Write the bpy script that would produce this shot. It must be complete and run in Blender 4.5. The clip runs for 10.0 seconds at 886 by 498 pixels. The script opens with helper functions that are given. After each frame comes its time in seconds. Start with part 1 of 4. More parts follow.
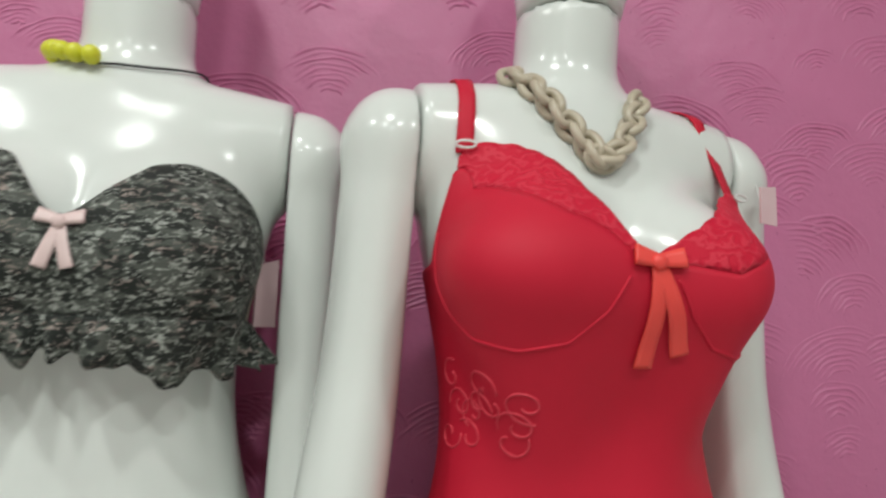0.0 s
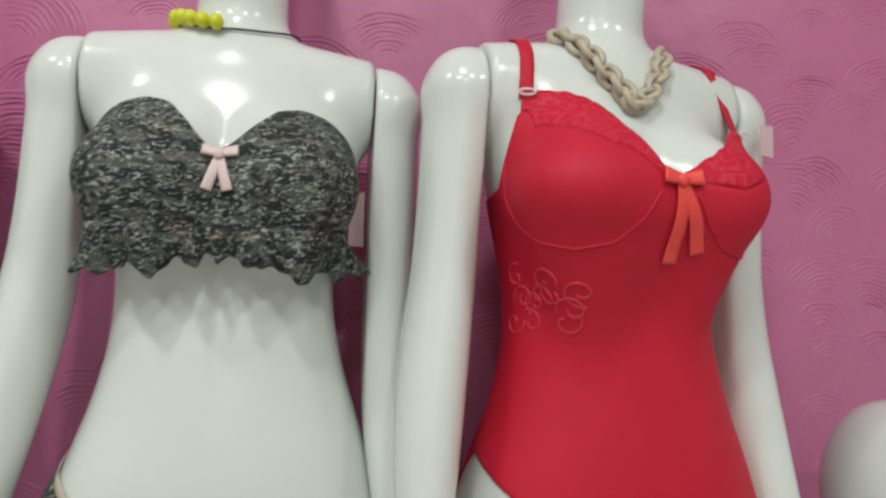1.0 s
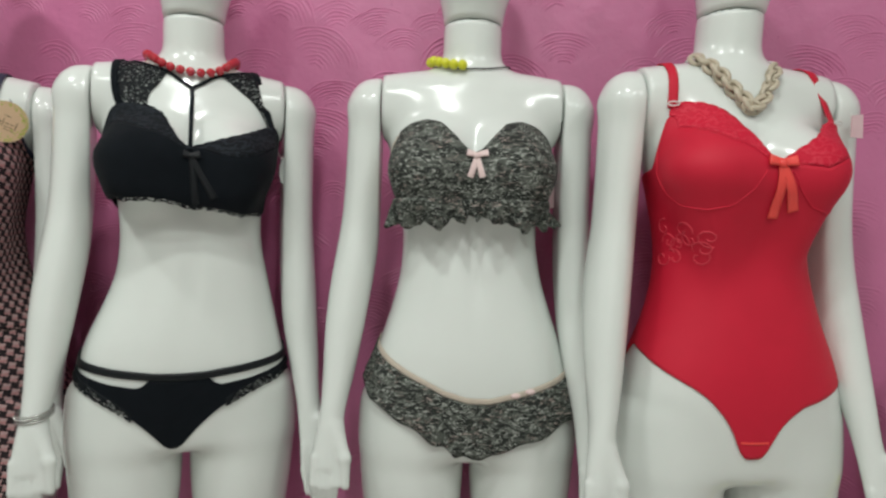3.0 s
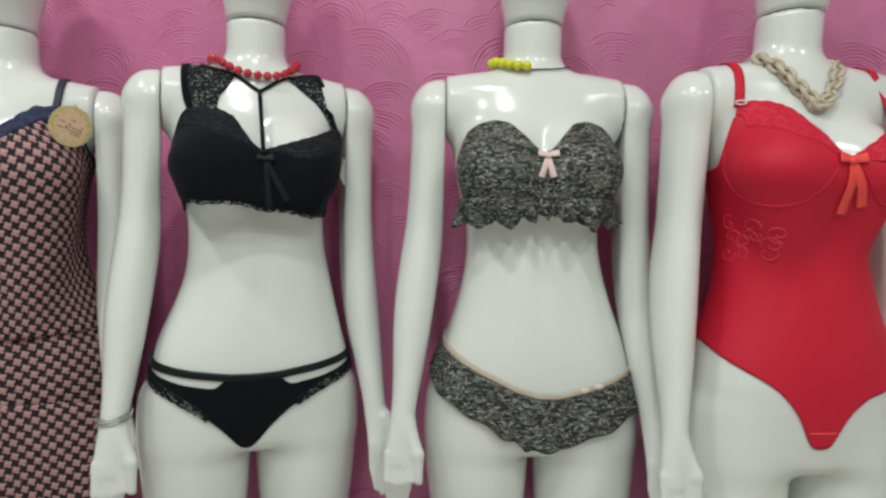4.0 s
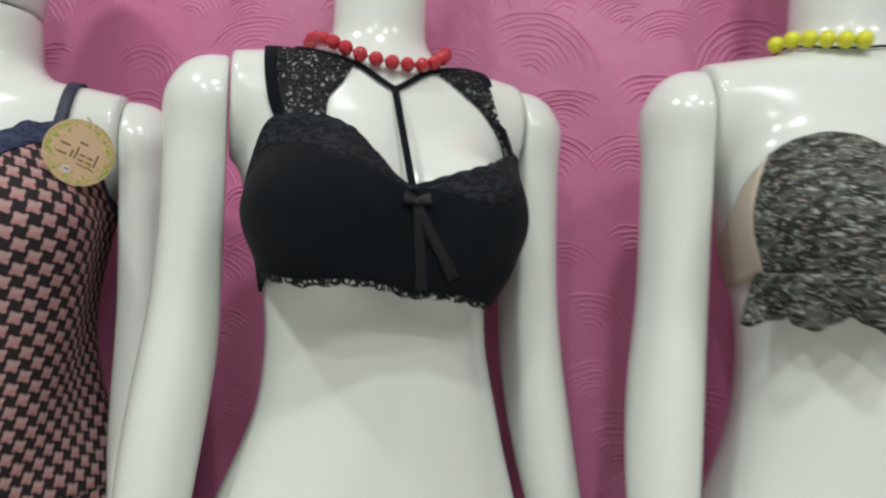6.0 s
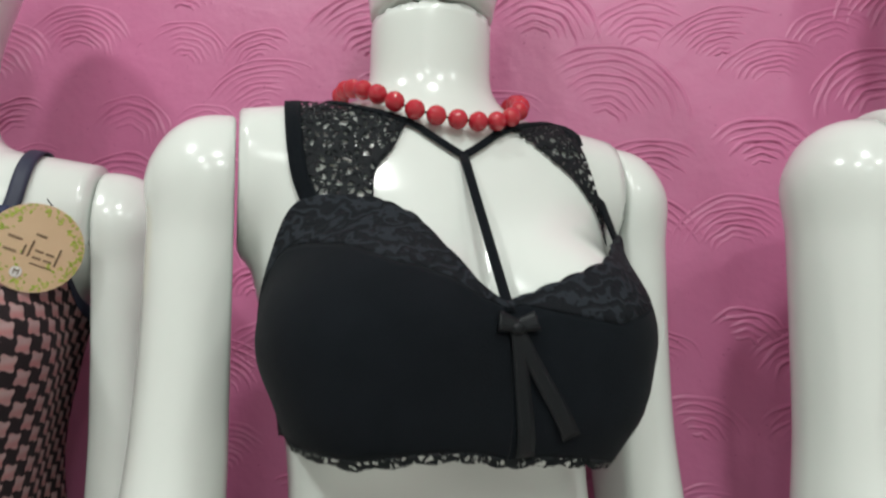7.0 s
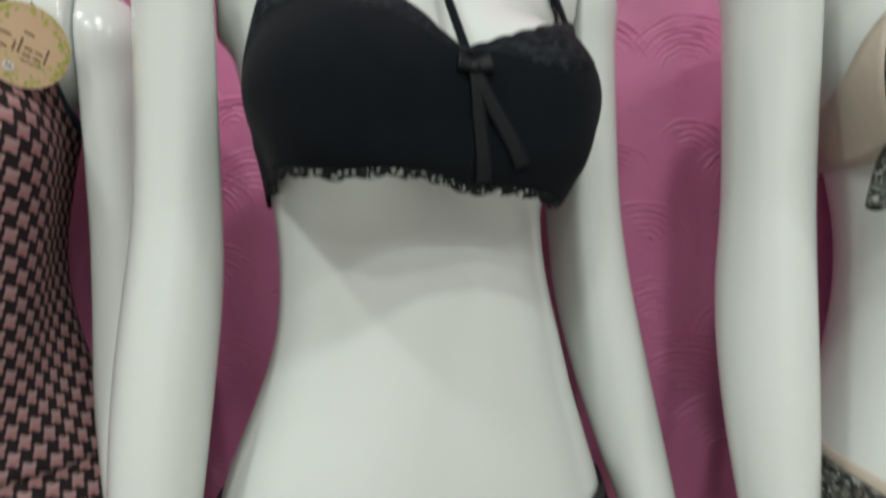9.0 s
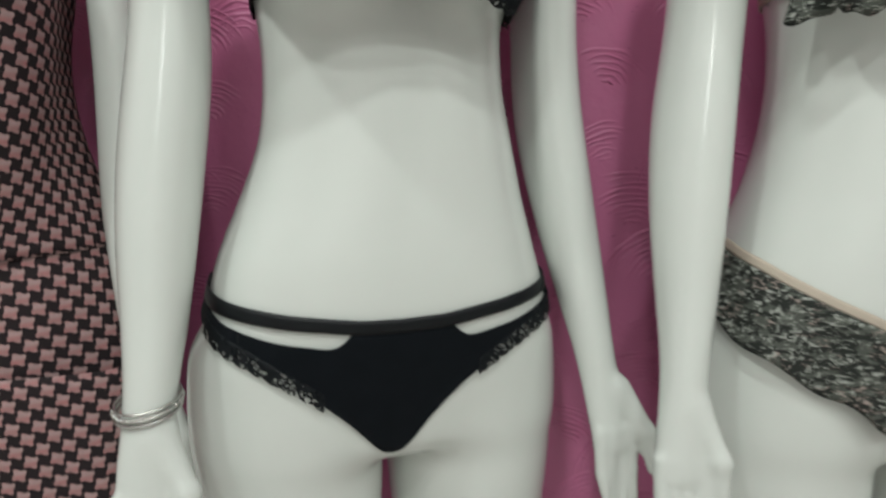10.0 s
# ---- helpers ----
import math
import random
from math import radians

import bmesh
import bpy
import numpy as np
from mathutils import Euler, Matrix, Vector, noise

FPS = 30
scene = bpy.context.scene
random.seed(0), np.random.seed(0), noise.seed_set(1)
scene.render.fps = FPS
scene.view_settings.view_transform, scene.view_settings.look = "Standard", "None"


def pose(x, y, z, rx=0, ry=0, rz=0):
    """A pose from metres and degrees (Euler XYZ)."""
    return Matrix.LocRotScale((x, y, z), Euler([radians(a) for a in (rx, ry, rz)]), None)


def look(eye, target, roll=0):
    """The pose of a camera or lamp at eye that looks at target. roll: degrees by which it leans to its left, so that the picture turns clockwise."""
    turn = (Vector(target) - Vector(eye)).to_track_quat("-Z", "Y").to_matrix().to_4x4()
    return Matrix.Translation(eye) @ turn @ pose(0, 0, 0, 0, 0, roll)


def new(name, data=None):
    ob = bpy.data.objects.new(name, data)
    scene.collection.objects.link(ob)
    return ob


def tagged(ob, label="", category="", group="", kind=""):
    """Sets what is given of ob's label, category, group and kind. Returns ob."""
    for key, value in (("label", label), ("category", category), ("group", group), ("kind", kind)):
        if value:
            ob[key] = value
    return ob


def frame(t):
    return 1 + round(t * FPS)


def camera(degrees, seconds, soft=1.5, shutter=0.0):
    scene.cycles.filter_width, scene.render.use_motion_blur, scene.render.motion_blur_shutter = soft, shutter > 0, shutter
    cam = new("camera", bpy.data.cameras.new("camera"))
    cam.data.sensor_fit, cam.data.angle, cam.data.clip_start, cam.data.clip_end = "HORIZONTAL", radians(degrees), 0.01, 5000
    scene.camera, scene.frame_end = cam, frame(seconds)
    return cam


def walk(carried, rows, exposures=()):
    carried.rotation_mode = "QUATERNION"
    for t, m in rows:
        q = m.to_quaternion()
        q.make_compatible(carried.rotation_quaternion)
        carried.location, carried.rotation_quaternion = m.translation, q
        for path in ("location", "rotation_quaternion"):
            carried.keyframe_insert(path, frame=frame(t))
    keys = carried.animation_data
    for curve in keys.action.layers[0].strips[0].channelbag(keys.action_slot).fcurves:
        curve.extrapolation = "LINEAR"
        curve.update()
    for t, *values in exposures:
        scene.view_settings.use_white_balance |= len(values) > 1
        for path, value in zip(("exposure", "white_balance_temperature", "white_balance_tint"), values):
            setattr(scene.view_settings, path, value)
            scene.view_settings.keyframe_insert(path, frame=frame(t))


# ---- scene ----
cam = camera(71.62, 10.0, 2.4, 0.5)
PATH = [
    (0, (0.2263, -0.4365, 1.1917), (0.4383, 1.5379, 1.4308), 2.72),
    (0.5, (0.1738, -0.4834, 1.1588), (0.4062, 1.4885, 1.3988), 4.11),
    (1, (0.1425, -0.5522, 1.1370), (0.3782, 1.4300, 1.2608), 1.96),
    (1.5, (0.0691, -0.6141, 1.1152), (0.3512, 1.3642, 1.1981), 0.57),
    (2, (0.0495, -0.7090, 1.1212), (0.2567, 1.2802, 1.1040), 1.27),
    (2.5, (0.0552, -0.8134, 1.1138), (0.0688, 1.1864, 1.0892), 1.59),
    (3, (0.0247, -0.9028, 1.1374), (-0.1238, 1.0907, 1.0760), 1.50),
    (4.5, (-0.1615, -0.9279, 1.1428), (-0.2836, 1.0668, 1.0642), 0.54),
    (5, (-0.2296, -0.8243, 1.1407), (-0.4149, 1.1669, 1.1110), -0.35),
    (6.5, (-0.3976, -0.3948, 1.2092), (-0.6258, 1.5850, 1.3775), 1.22),
    (7, (-0.4308, -0.3531, 1.2482), (-0.6476, 1.6244, 1.4540), -0.62),
    (7.5, (-0.4367, -0.3457, 1.2634), (-0.6165, 1.6418, 1.3968), -1.13),
    (8, (-0.4327, -0.3490, 1.2556), (-0.5858, 1.6429, 1.3486), -1.31),
    (8.5, (-0.4167, -0.3679, 1.1943), (-0.6397, 1.6161, 1.3137), -1.62),
    (9, (-0.4235, -0.3980, 1.1310), (-0.5698, 1.5963, 1.0941), -2.22),
    (9.5, (-0.4152, -0.4209, 1.0676), (-0.6081, 1.5554, 0.8284), -1.83),
    (10, (-0.3858, -0.4717, 1.0315), (-0.5392, 1.5020, 0.7468), -0.44),
]
walk(cam, [(t, look(eye, target, roll)) for t, eye, target, roll in PATH], [(0, 0.0), (3, -0.05), (5, -0.03), (6.3, 0.02), (7, 0.08), (8.2, 0.12), (9, -0.06), (10, -0.03)])

# ---- world and lamps ----
world = bpy.data.worlds.new("shop_world")
scene.world = world
world.use_nodes = True
world.node_tree.nodes["Background"].inputs[0].default_value = (0.9, 0.95, 1.0, 1)
world.node_tree.nodes["Background"].inputs[1].default_value = 0.08
LAMP_WATTS = 10.0
LAMPS = [(-1.2, -0.75), (-0.15, -0.9), (-0.7, -1.6), (0.45, -1.6), (1.35, -1.3), (-0.2, -2.5)]
CEILING = 2.6


# ---- materials ----
def material(name, base, rough=0.5, metal=0.0, spec=0.5, second=None, scale=20.0, mix=0.5, bump=0.0, bump_scale=200.0, sheen=0.0, coat=0.0):
    """A principled surface whose colour drifts between two tones, with a fine relief."""
    m = bpy.data.materials.new(name)
    m.use_nodes = True
    nt = m.node_tree
    b = nt.nodes["Principled BSDF"]
    b.inputs["Base Color"].default_value = (*base, 1)
    b.inputs["Roughness"].default_value = rough
    b.inputs["Metallic"].default_value = metal
    b.inputs["Specular IOR Level"].default_value = spec
    b.inputs["Sheen Weight"].default_value = sheen
    b.inputs["Coat Weight"].default_value = coat
    tc = nt.nodes.new("ShaderNodeTexCoord")
    if second:
        n = nt.nodes.new("ShaderNodeTexNoise")
        n.inputs["Scale"].default_value = scale
        n.inputs["Detail"].default_value = 6
        nt.links.new(tc.outputs["Object"], n.inputs["Vector"])
        r = nt.nodes.new("ShaderNodeMapRange")
        r.inputs["From Min"].default_value, r.inputs["From Max"].default_value = 0.35, 0.65
        r.inputs["To Max"].default_value = mix
        nt.links.new(n.outputs["Fac"], r.inputs["Value"])
        x = nt.nodes.new("ShaderNodeMix")
        x.data_type = "RGBA"
        x.inputs["A"].default_value, x.inputs["B"].default_value = (*base, 1), (*second, 1)
        nt.links.new(r.outputs["Result"], x.inputs["Factor"])
        nt.links.new(x.outputs["Result"], b.inputs["Base Color"])
    if bump:
        n2 = nt.nodes.new("ShaderNodeTexNoise")
        n2.inputs["Scale"].default_value = bump_scale
        n2.inputs["Detail"].default_value = 4
        nt.links.new(tc.outputs["Object"], n2.inputs["Vector"])
        bp = nt.nodes.new("ShaderNodeBump")
        bp.inputs["Strength"].default_value = bump
        bp.inputs["Distance"].default_value = 0.002
        nt.links.new(n2.outputs["Fac"], bp.inputs["Height"])
        nt.links.new(bp.outputs["Normal"], b.inputs["Normal"])
    return m


def math_node(nt, op, a, b=None, c=None):
    n = nt.nodes.new("ShaderNodeMath")
    n.operation = op
    for i, v in enumerate((a, b, c)):
        if v is None:
            continue
        if isinstance(v, (int, float)):
            n.inputs[i].default_value = v
        else:
            nt.links.new(v, n.inputs[i])
    return n.outputs[0]


def mix_rgb(nt, fac, a, b):
    n = nt.nodes.new("ShaderNodeMix")
    n.data_type = "RGBA"
    for key, v in (("Factor", fac), ("A", a), ("B", b)):
        if isinstance(v, tuple):
            n.inputs[key].default_value = (*v, 1)
        elif isinstance(v, (int, float)):
            n.inputs[key].default_value = v
        else:
            nt.links.new(v, n.inputs[key])
    return n.outputs["Result"]


def noise_node(nt, vector, scale, detail=4.0, distortion=0.0):
    n = nt.nodes.new("ShaderNodeTexNoise")
    n.inputs["Scale"].default_value, n.inputs["Detail"].default_value, n.inputs["Distortion"].default_value = scale, detail, distortion
    nt.links.new(vector, n.inputs["Vector"])
    return n.outputs["Fac"]


def lace_material(name, base, cell=420.0, cover=0.5, rough=0.75):
    """Net of fine threads with closed motifs between; the holes let light through."""
    m = material(name, base, rough, spec=0.25)
    nt = m.node_tree
    b, out = nt.nodes["Principled BSDF"], nt.nodes["Material Output"]
    tc = nt.nodes.new("ShaderNodeTexCoord")
    v = nt.nodes.new("ShaderNodeTexVoronoi")
    v.feature = "DISTANCE_TO_EDGE"
    v.inputs["Scale"].default_value = cell
    nt.links.new(tc.outputs["Object"], v.inputs["Vector"])
    hole = math_node(nt, "GREATER_THAN", v.outputs["Distance"], 0.12)
    w = nt.nodes.new("ShaderNodeTexWave")
    w.wave_type = "RINGS"
    w.inputs["Scale"].default_value, w.inputs["Distortion"].default_value, w.inputs["Detail Scale"].default_value = 40, 14, 3
    nt.links.new(tc.outputs["Object"], w.inputs["Vector"])
    motif = math_node(nt, "GREATER_THAN", w.outputs["Fac"], cover)
    open_part = math_node(nt, "MULTIPLY", hole, motif)
    t = nt.nodes.new("ShaderNodeBsdfTransparent")
    s = nt.nodes.new("ShaderNodeMixShader")
    nt.links.new(open_part, s.inputs[0])
    nt.links.new(b.outputs[0], s.inputs[1])
    nt.links.new(t.outputs[0], s.inputs[2])
    nt.links.new(s.outputs[0], out.inputs["Surface"])
    return m


def emboss_lace_material(name, base, light, rough=0.6):
    """Solid cloth with a stitched lace motif standing proud of it."""
    m = material(name, base, rough, spec=0.2)
    nt = m.node_tree
    b = nt.nodes["Principled BSDF"]
    tc = nt.nodes.new("ShaderNodeTexCoord")
    w = nt.nodes.new("ShaderNodeTexWave")
    w.wave_type = "RINGS"
    w.inputs["Scale"].default_value, w.inputs["Distortion"].default_value, w.inputs["Detail Scale"].default_value = 30, 12, 2.5
    nt.links.new(tc.outputs["Object"], w.inputs["Vector"])
    line = math_node(nt, "GREATER_THAN", w.outputs["Fac"], 0.72)
    nt.links.new(mix_rgb(nt, math_node(nt, "MULTIPLY", line, 0.55), base, light), b.inputs["Base Color"])
    bp = nt.nodes.new("ShaderNodeBump")
    bp.inputs["Strength"].default_value, bp.inputs["Distance"].default_value = 0.35, 0.002
    nt.links.new(w.outputs["Fac"], bp.inputs["Height"])
    nt.links.new(bp.outputs["Normal"], b.inputs["Normal"])
    return m


def tweed_material(name):
    """Smoky print: charcoal ground, grey-green blotches, small pale and rosy flecks."""
    m = material(name, (0.05, 0.055, 0.05), 0.85, spec=0.3)
    nt = m.node_tree
    b = nt.nodes["Principled BSDF"]
    tc = nt.nodes.new("ShaderNodeTexCoord")
    flat = nt.nodes.new("ShaderNodeVectorMath")
    flat.operation = "MULTIPLY"
    flat.inputs[1].default_value = (0.8, 0.8, 1.9)
    nt.links.new(tc.outputs["Object"], flat.inputs[0])
    co = flat.outputs[0]
    big = noise_node(nt, co, 75, 3, 0.6)
    small = noise_node(nt, co, 190, 3, 1.2)
    rosy = noise_node(nt, co, 42, 2)
    ground = mix_rgb(nt, math_node(nt, "GREATER_THAN", big, 0.52), (0.020, 0.023, 0.020), (0.080, 0.088, 0.076))
    fleck = math_node(nt, "GREATER_THAN", small, 0.585)
    pale = mix_rgb(nt, math_node(nt, "GREATER_THAN", rosy, 0.56), (0.42, 0.44, 0.40), (0.38, 0.31, 0.28))
    nt.links.new(mix_rgb(nt, math_node(nt, "MULTIPLY", fleck, 0.8), ground, pale), b.inputs["Base Color"])
    bp = nt.nodes.new("ShaderNodeBump")
    bp.inputs["Strength"].default_value, bp.inputs["Distance"].default_value = 0.5, 0.002
    nt.links.new(small, bp.inputs["Height"])
    nt.links.new(bp.outputs["Normal"], b.inputs["Normal"])
    return m


def houndstooth_material(name, pitch=0.0115):
    """Dog-tooth weave: black and rosy checks with drawn-out corners."""
    m = material(name, (0.3, 0.15, 0.15), 0.85, spec=0.3)
    nt = m.node_tree
    b = nt.nodes["Principled BSDF"]
    uv = nt.nodes.new("ShaderNodeUVMap")
    uv.uv_map = "UVMap"
    sx = nt.nodes.new("ShaderNodeSeparateXYZ")
    nt.links.new(uv.outputs["UV"], sx.inputs[0])
    ca, sa, k = math.cos(0.04), math.sin(0.04), math.pi / pitch
    x = math_node(nt, "ADD", math_node(nt, "MULTIPLY", sx.outputs[0], ca * k), math_node(nt, "MULTIPLY", sx.outputs[1], sa * k))
    y = math_node(nt, "SUBTRACT", math_node(nt, "MULTIPLY", sx.outputs[1], ca * k), math_node(nt, "MULTIPLY", sx.outputs[0], sa * k))
    s2x, s2y = math_node(nt, "SINE", math_node(nt, "MULTIPLY", x, 2.0)), math_node(nt, "SINE", math_node(nt, "MULTIPLY", y, 2.0))
    wx = math_node(nt, "SINE", math_node(nt, "ADD", x, math_node(nt, "MULTIPLY", s2y, 0.32)))
    wy = math_node(nt, "SINE", math_node(nt, "SUBTRACT", y, math_node(nt, "MULTIPLY", s2x, 0.32)))
    dark = math_node(nt, "GREATER_THAN", math_node(nt, "MULTIPLY", wx, wy), -0.06)
    tone = noise_node(nt, uv.outputs["UV"], 120, 2)
    edge = math_node(nt, "MULTIPLY", math_node(nt, "ADD", s2y, 1.0), 0.4)
    light = mix_rgb(nt, edge, (0.50, 0.35, 0.34), (0.45, 0.11, 0.12))
    light = mix_rgb(nt, tone, light, (0.30, 0.21, 0.205))
    nt.links.new(mix_rgb(nt, dark, light, (0.018, 0.012, 0.014)), b.inputs["Base Color"])
    return m


def wall_material(name):
    """Satin pink emulsion over trowelled plaster, a little chalky and scuffed."""
    m = material(name, (0.60, 0.135, 0.33), 0.42)
    nt = m.node_tree
    b = nt.nodes["Principled BSDF"]
    tc = nt.nodes.new("ShaderNodeTexCoord")
    co = tc.outputs["Object"]
    broad, fine = noise_node(nt, co, 3.0, 4), noise_node(nt, co, 45, 5)
    col = mix_rgb(nt, broad, (0.54, 0.158, 0.305), (0.61, 0.188, 0.355))
    speck = math_node(nt, "GREATER_THAN", noise_node(nt, co, 150, 2), 0.74)
    nt.links.new(mix_rgb(nt, math_node(nt, "MULTIPLY", speck, 0.5), col, (0.36, 0.07, 0.17)), b.inputs["Base Color"])
    bp = nt.nodes.new("ShaderNodeBump")
    bp.inputs["Strength"].default_value, bp.inputs["Distance"].default_value = 0.35, 0.004
    nt.links.new(fine, bp.inputs["Height"])
    nt.links.new(bp.outputs["Normal"], b.inputs["Normal"])
    return m


WHITE = material("mannequin_gloss", (0.70, 0.735, 0.70), 0.20, second=(0.66, 0.69, 0.655), scale=9, mix=0.5, coat=0.25)
PINK = wall_material("pink_plaster")
BLACK = material("black_knit", (0.004, 0.0058, 0.008), 0.92, spec=0.12, second=(0.006, 0.008, 0.011), scale=60, bump=0.25, bump_scale=900, sheen=0.025)
BLACK_SATIN = material("black_satin", (0.005, 0.0065, 0.008), 0.45, spec=0.25, second=(0.009, 0.011, 0.013), scale=40)
BLACK_LACE = lace_material("black_lace", (0.006, 0.008, 0.010), 170, 0.16)
BLACK_EMBOSS = emboss_lace_material("black_stitched_lace", (0.004, 0.0055, 0.008), (0.024, 0.030, 0.038), 0.8)
BLACK_CORD = material("black_cord", (0.012, 0.013, 0.015), 0.7, second=(0.02, 0.02, 0.02), scale=200)
TWEED = tweed_material("smoky_print")
BEIGE = material("beige_mesh", (0.52, 0.45, 0.37), 0.8, second=(0.46, 0.40, 0.33), scale=90, bump=0.2, bump_scale=800)
ROSE_SATIN = material("pale_rose_satin", (0.74, 0.58, 0.56), 0.38, second=(0.66, 0.48, 0.46), scale=50)
RED = material("red_stretch", (0.56, 0.011, 0.036), 0.6, second=(0.52, 0.01, 0.032), scale=25, spec=0.3, bump=0.15, bump_scale=900)
RED_EMBOSS = emboss_lace_material("red_stitched_lace", (0.56, 0.012, 0.038), (0.66, 0.05, 0.08))
RED_SATIN = material("coral_satin", (0.85, 0.075, 0.06), 0.42, second=(0.78, 0.055, 0.05), scale=40)
RED_THREAD = material("red_thread", (0.66, 0.05, 0.08), 0.6, second=(0.6, 0.03, 0.06), scale=80)
RED_BEAD = material("red_bead", (0.47, 0.020, 0.035), 0.12, second=(0.42, 0.017, 0.03), scale=30, coat=0.5)
YELLOW_BEAD = material("yellow_bead", (0.66, 0.66, 0.03), 0.35, second=(0.6, 0.6, 0.03), scale=30)
YELLOW_CLOTH = material("yellow_knit", (0.74, 0.76, 0.02), 0.75, second=(0.68, 0.7, 0.02), scale=40, sheen=0.2, bump=0.2, bump_scale=700)
CHAIN = material("cream_resin", (0.45, 0.39, 0.29), 0.28, second=(0.56, 0.5, 0.39), scale=60)
WHITE_CORD = material("white_cord", (0.75, 0.75, 0.73), 0.6, second=(0.65, 0.65, 0.62), scale=200)
SILVER = material("silver", (0.62, 0.62, 0.6), 0.25, metal=1.0, second=(0.4, 0.4, 0.38), scale=300)
CLEAR = material("clear_plastic", (0.72, 0.52, 0.54), 0.2, second=(0.66, 0.44, 0.47), scale=30)
HOUND = houndstooth_material("dogtooth_weave")
NAVY_LACE = emboss_lace_material("navy_lace", (0.017, 0.023, 0.062), (0.045, 0.055, 0.11))
NAVY = material("navy_ribbon", (0.016, 0.02, 0.045), 0.6, second=(0.025, 0.03, 0.06), scale=60)
CARD = material("peach_card", (0.72, 0.52, 0.33), 0.55, second=(0.68, 0.47, 0.28), scale=20)
LEAF = material("printed_leaf", (0.32, 0.45, 0.05), 0.5, second=(0.55, 0.6, 0.12), scale=300, mix=1.0)
PRINT = material("brown_print", (0.22, 0.15, 0.09), 0.5, second=(0.26, 0.18, 0.11), scale=100)
PAPER = material("white_paper", (0.78, 0.77, 0.74), 0.6, second=(0.72, 0.70, 0.68), scale=30)
SHELL_GREY = material("moulded_cup_grey", (0.62, 0.65, 0.62), 0.6, second=(0.56, 0.59, 0.56), scale=40)
PALE_WALL = material("pale_wall", (0.72, 0.72, 0.70), 0.7, second=(0.66, 0.66, 0.64), scale=4, bump=0.2, bump_scale=60)
TILE = material("floor_tile", (0.55, 0.53, 0.5), 0.3, second=(0.48, 0.46, 0.43), scale=6)
JOINT = material("tile_joint", (0.25, 0.24, 0.23), 0.9, second=(0.2, 0.19, 0.18), scale=30)
METAL_WHITE = material("white_enamel", (0.74, 0.75, 0.74), 0.4, second=(0.68, 0.69, 0.68), scale=12)
OCHRE = material("ochre_card", (0.6, 0.4, 0.1), 0.6, second=(0.5, 0.33, 0.08), scale=20)
DARK = material("dark_plastic", (0.05, 0.06, 0.06), 0.5, second=(0.08, 0.09, 0.09), scale=20)


# ---- mesh helpers ----
def mesh_of(name, verts, faces, mat, uvs=None, smooth=True):
    me = bpy.data.meshes.new(name)
    me.from_pydata([tuple(map(float, v)) for v in verts], [], [tuple(map(int, f)) for f in faces])
    if uvs is not None:
        layer = me.uv_layers.new(name="UVMap")
        idx = np.empty(len(me.loops), dtype=np.int32)
        me.loops.foreach_get("vertex_index", idx)
        layer.data.foreach_set("uv", np.asarray(uvs, dtype=np.float32)[idx].ravel())
    me.materials.append(mat)
    if smooth:
        me.polygons.foreach_set("use_smooth", [True] * len(me.polygons))
    me.update()
    return me


def thing(name, m=None, label="", category="", group="", kind=""):
    ob = new(name)
    ob.empty_display_size = 0.05
    if m is not None:
        ob.matrix_world = m
    return tagged(ob, label, category, group, kind)


def part(name, me, parent, label="", m=None):
    ob = new(name, me)
    ob.parent = parent
    if m is not None:
        ob.matrix_basis = m
    return tagged(ob, label)


def join(*pieces):
    """Several (verts, faces) lists as one."""
    verts, faces = [], []
    for v, f in pieces:
        n = len(verts)
        verts += [tuple(p) for p in v]
        faces += [tuple(i + n for i in q) for q in f]
    return verts, faces


def box(x0, x1, y0, y1, z0, z1, bevel=0.0):
    bm = bmesh.new()
    bmesh.ops.create_cube(bm, size=1.0)
    bmesh.ops.scale(bm, vec=(x1 - x0, y1 - y0, z1 - z0), verts=bm.verts)
    bmesh.ops.translate(bm, vec=((x0 + x1) / 2, (y0 + y1) / 2, (z0 + z1) / 2), verts=bm.verts)
    if bevel:
        bmesh.ops.bevel(bm, geom=bm.edges[:], offset=bevel, segments=2, affect="EDGES", profile=0.5)
    v = [tuple(p.co) for p in bm.verts]
    f = [[q.index for q in p.verts] for p in bm.faces]
    bm.verts.index_update()
    f = [[q.index for q in p.verts] for p in bm.faces]
    bm.free()
    return v, f


def tube(path, r, sides=8, closed=False):
    """A round cord along a path."""
    P = np.asarray(path, float)
    n = len(P)
    T = np.roll(P, -1, 0) - np.roll(P, 1, 0) if closed else np.gradient(P, axis=0)
    T /= np.linalg.norm(T, axis=1)[:, None] + 1e-12
    R = np.broadcast_to(np.asarray(r, float), (n,))
    ref = np.array([0.31, 0.17, 0.93])
    A = np.cross(T, ref)
    A /= np.linalg.norm(A, axis=1)[:, None] + 1e-12
    B = np.cross(T, A)
    verts, faces = [], []
    for i in range(n):
        for k in range(sides):
            a = 2 * math.pi * k / sides
            verts.append(P[i] + R[i] * (math.cos(a) * A[i] + math.sin(a) * B[i]))
    for i in range(n if closed else n - 1):
        j = (i + 1) % n
        for k in range(sides):
            l = (k + 1) % sides
            faces.append((i * sides + k, i * sides + l, j * sides + l, j * sides + k))
    if not closed:
        faces.append(tuple(range(sides))[::-1])
        faces.append(tuple((n - 1) * sides + k for k in range(sides)))
    return verts, faces


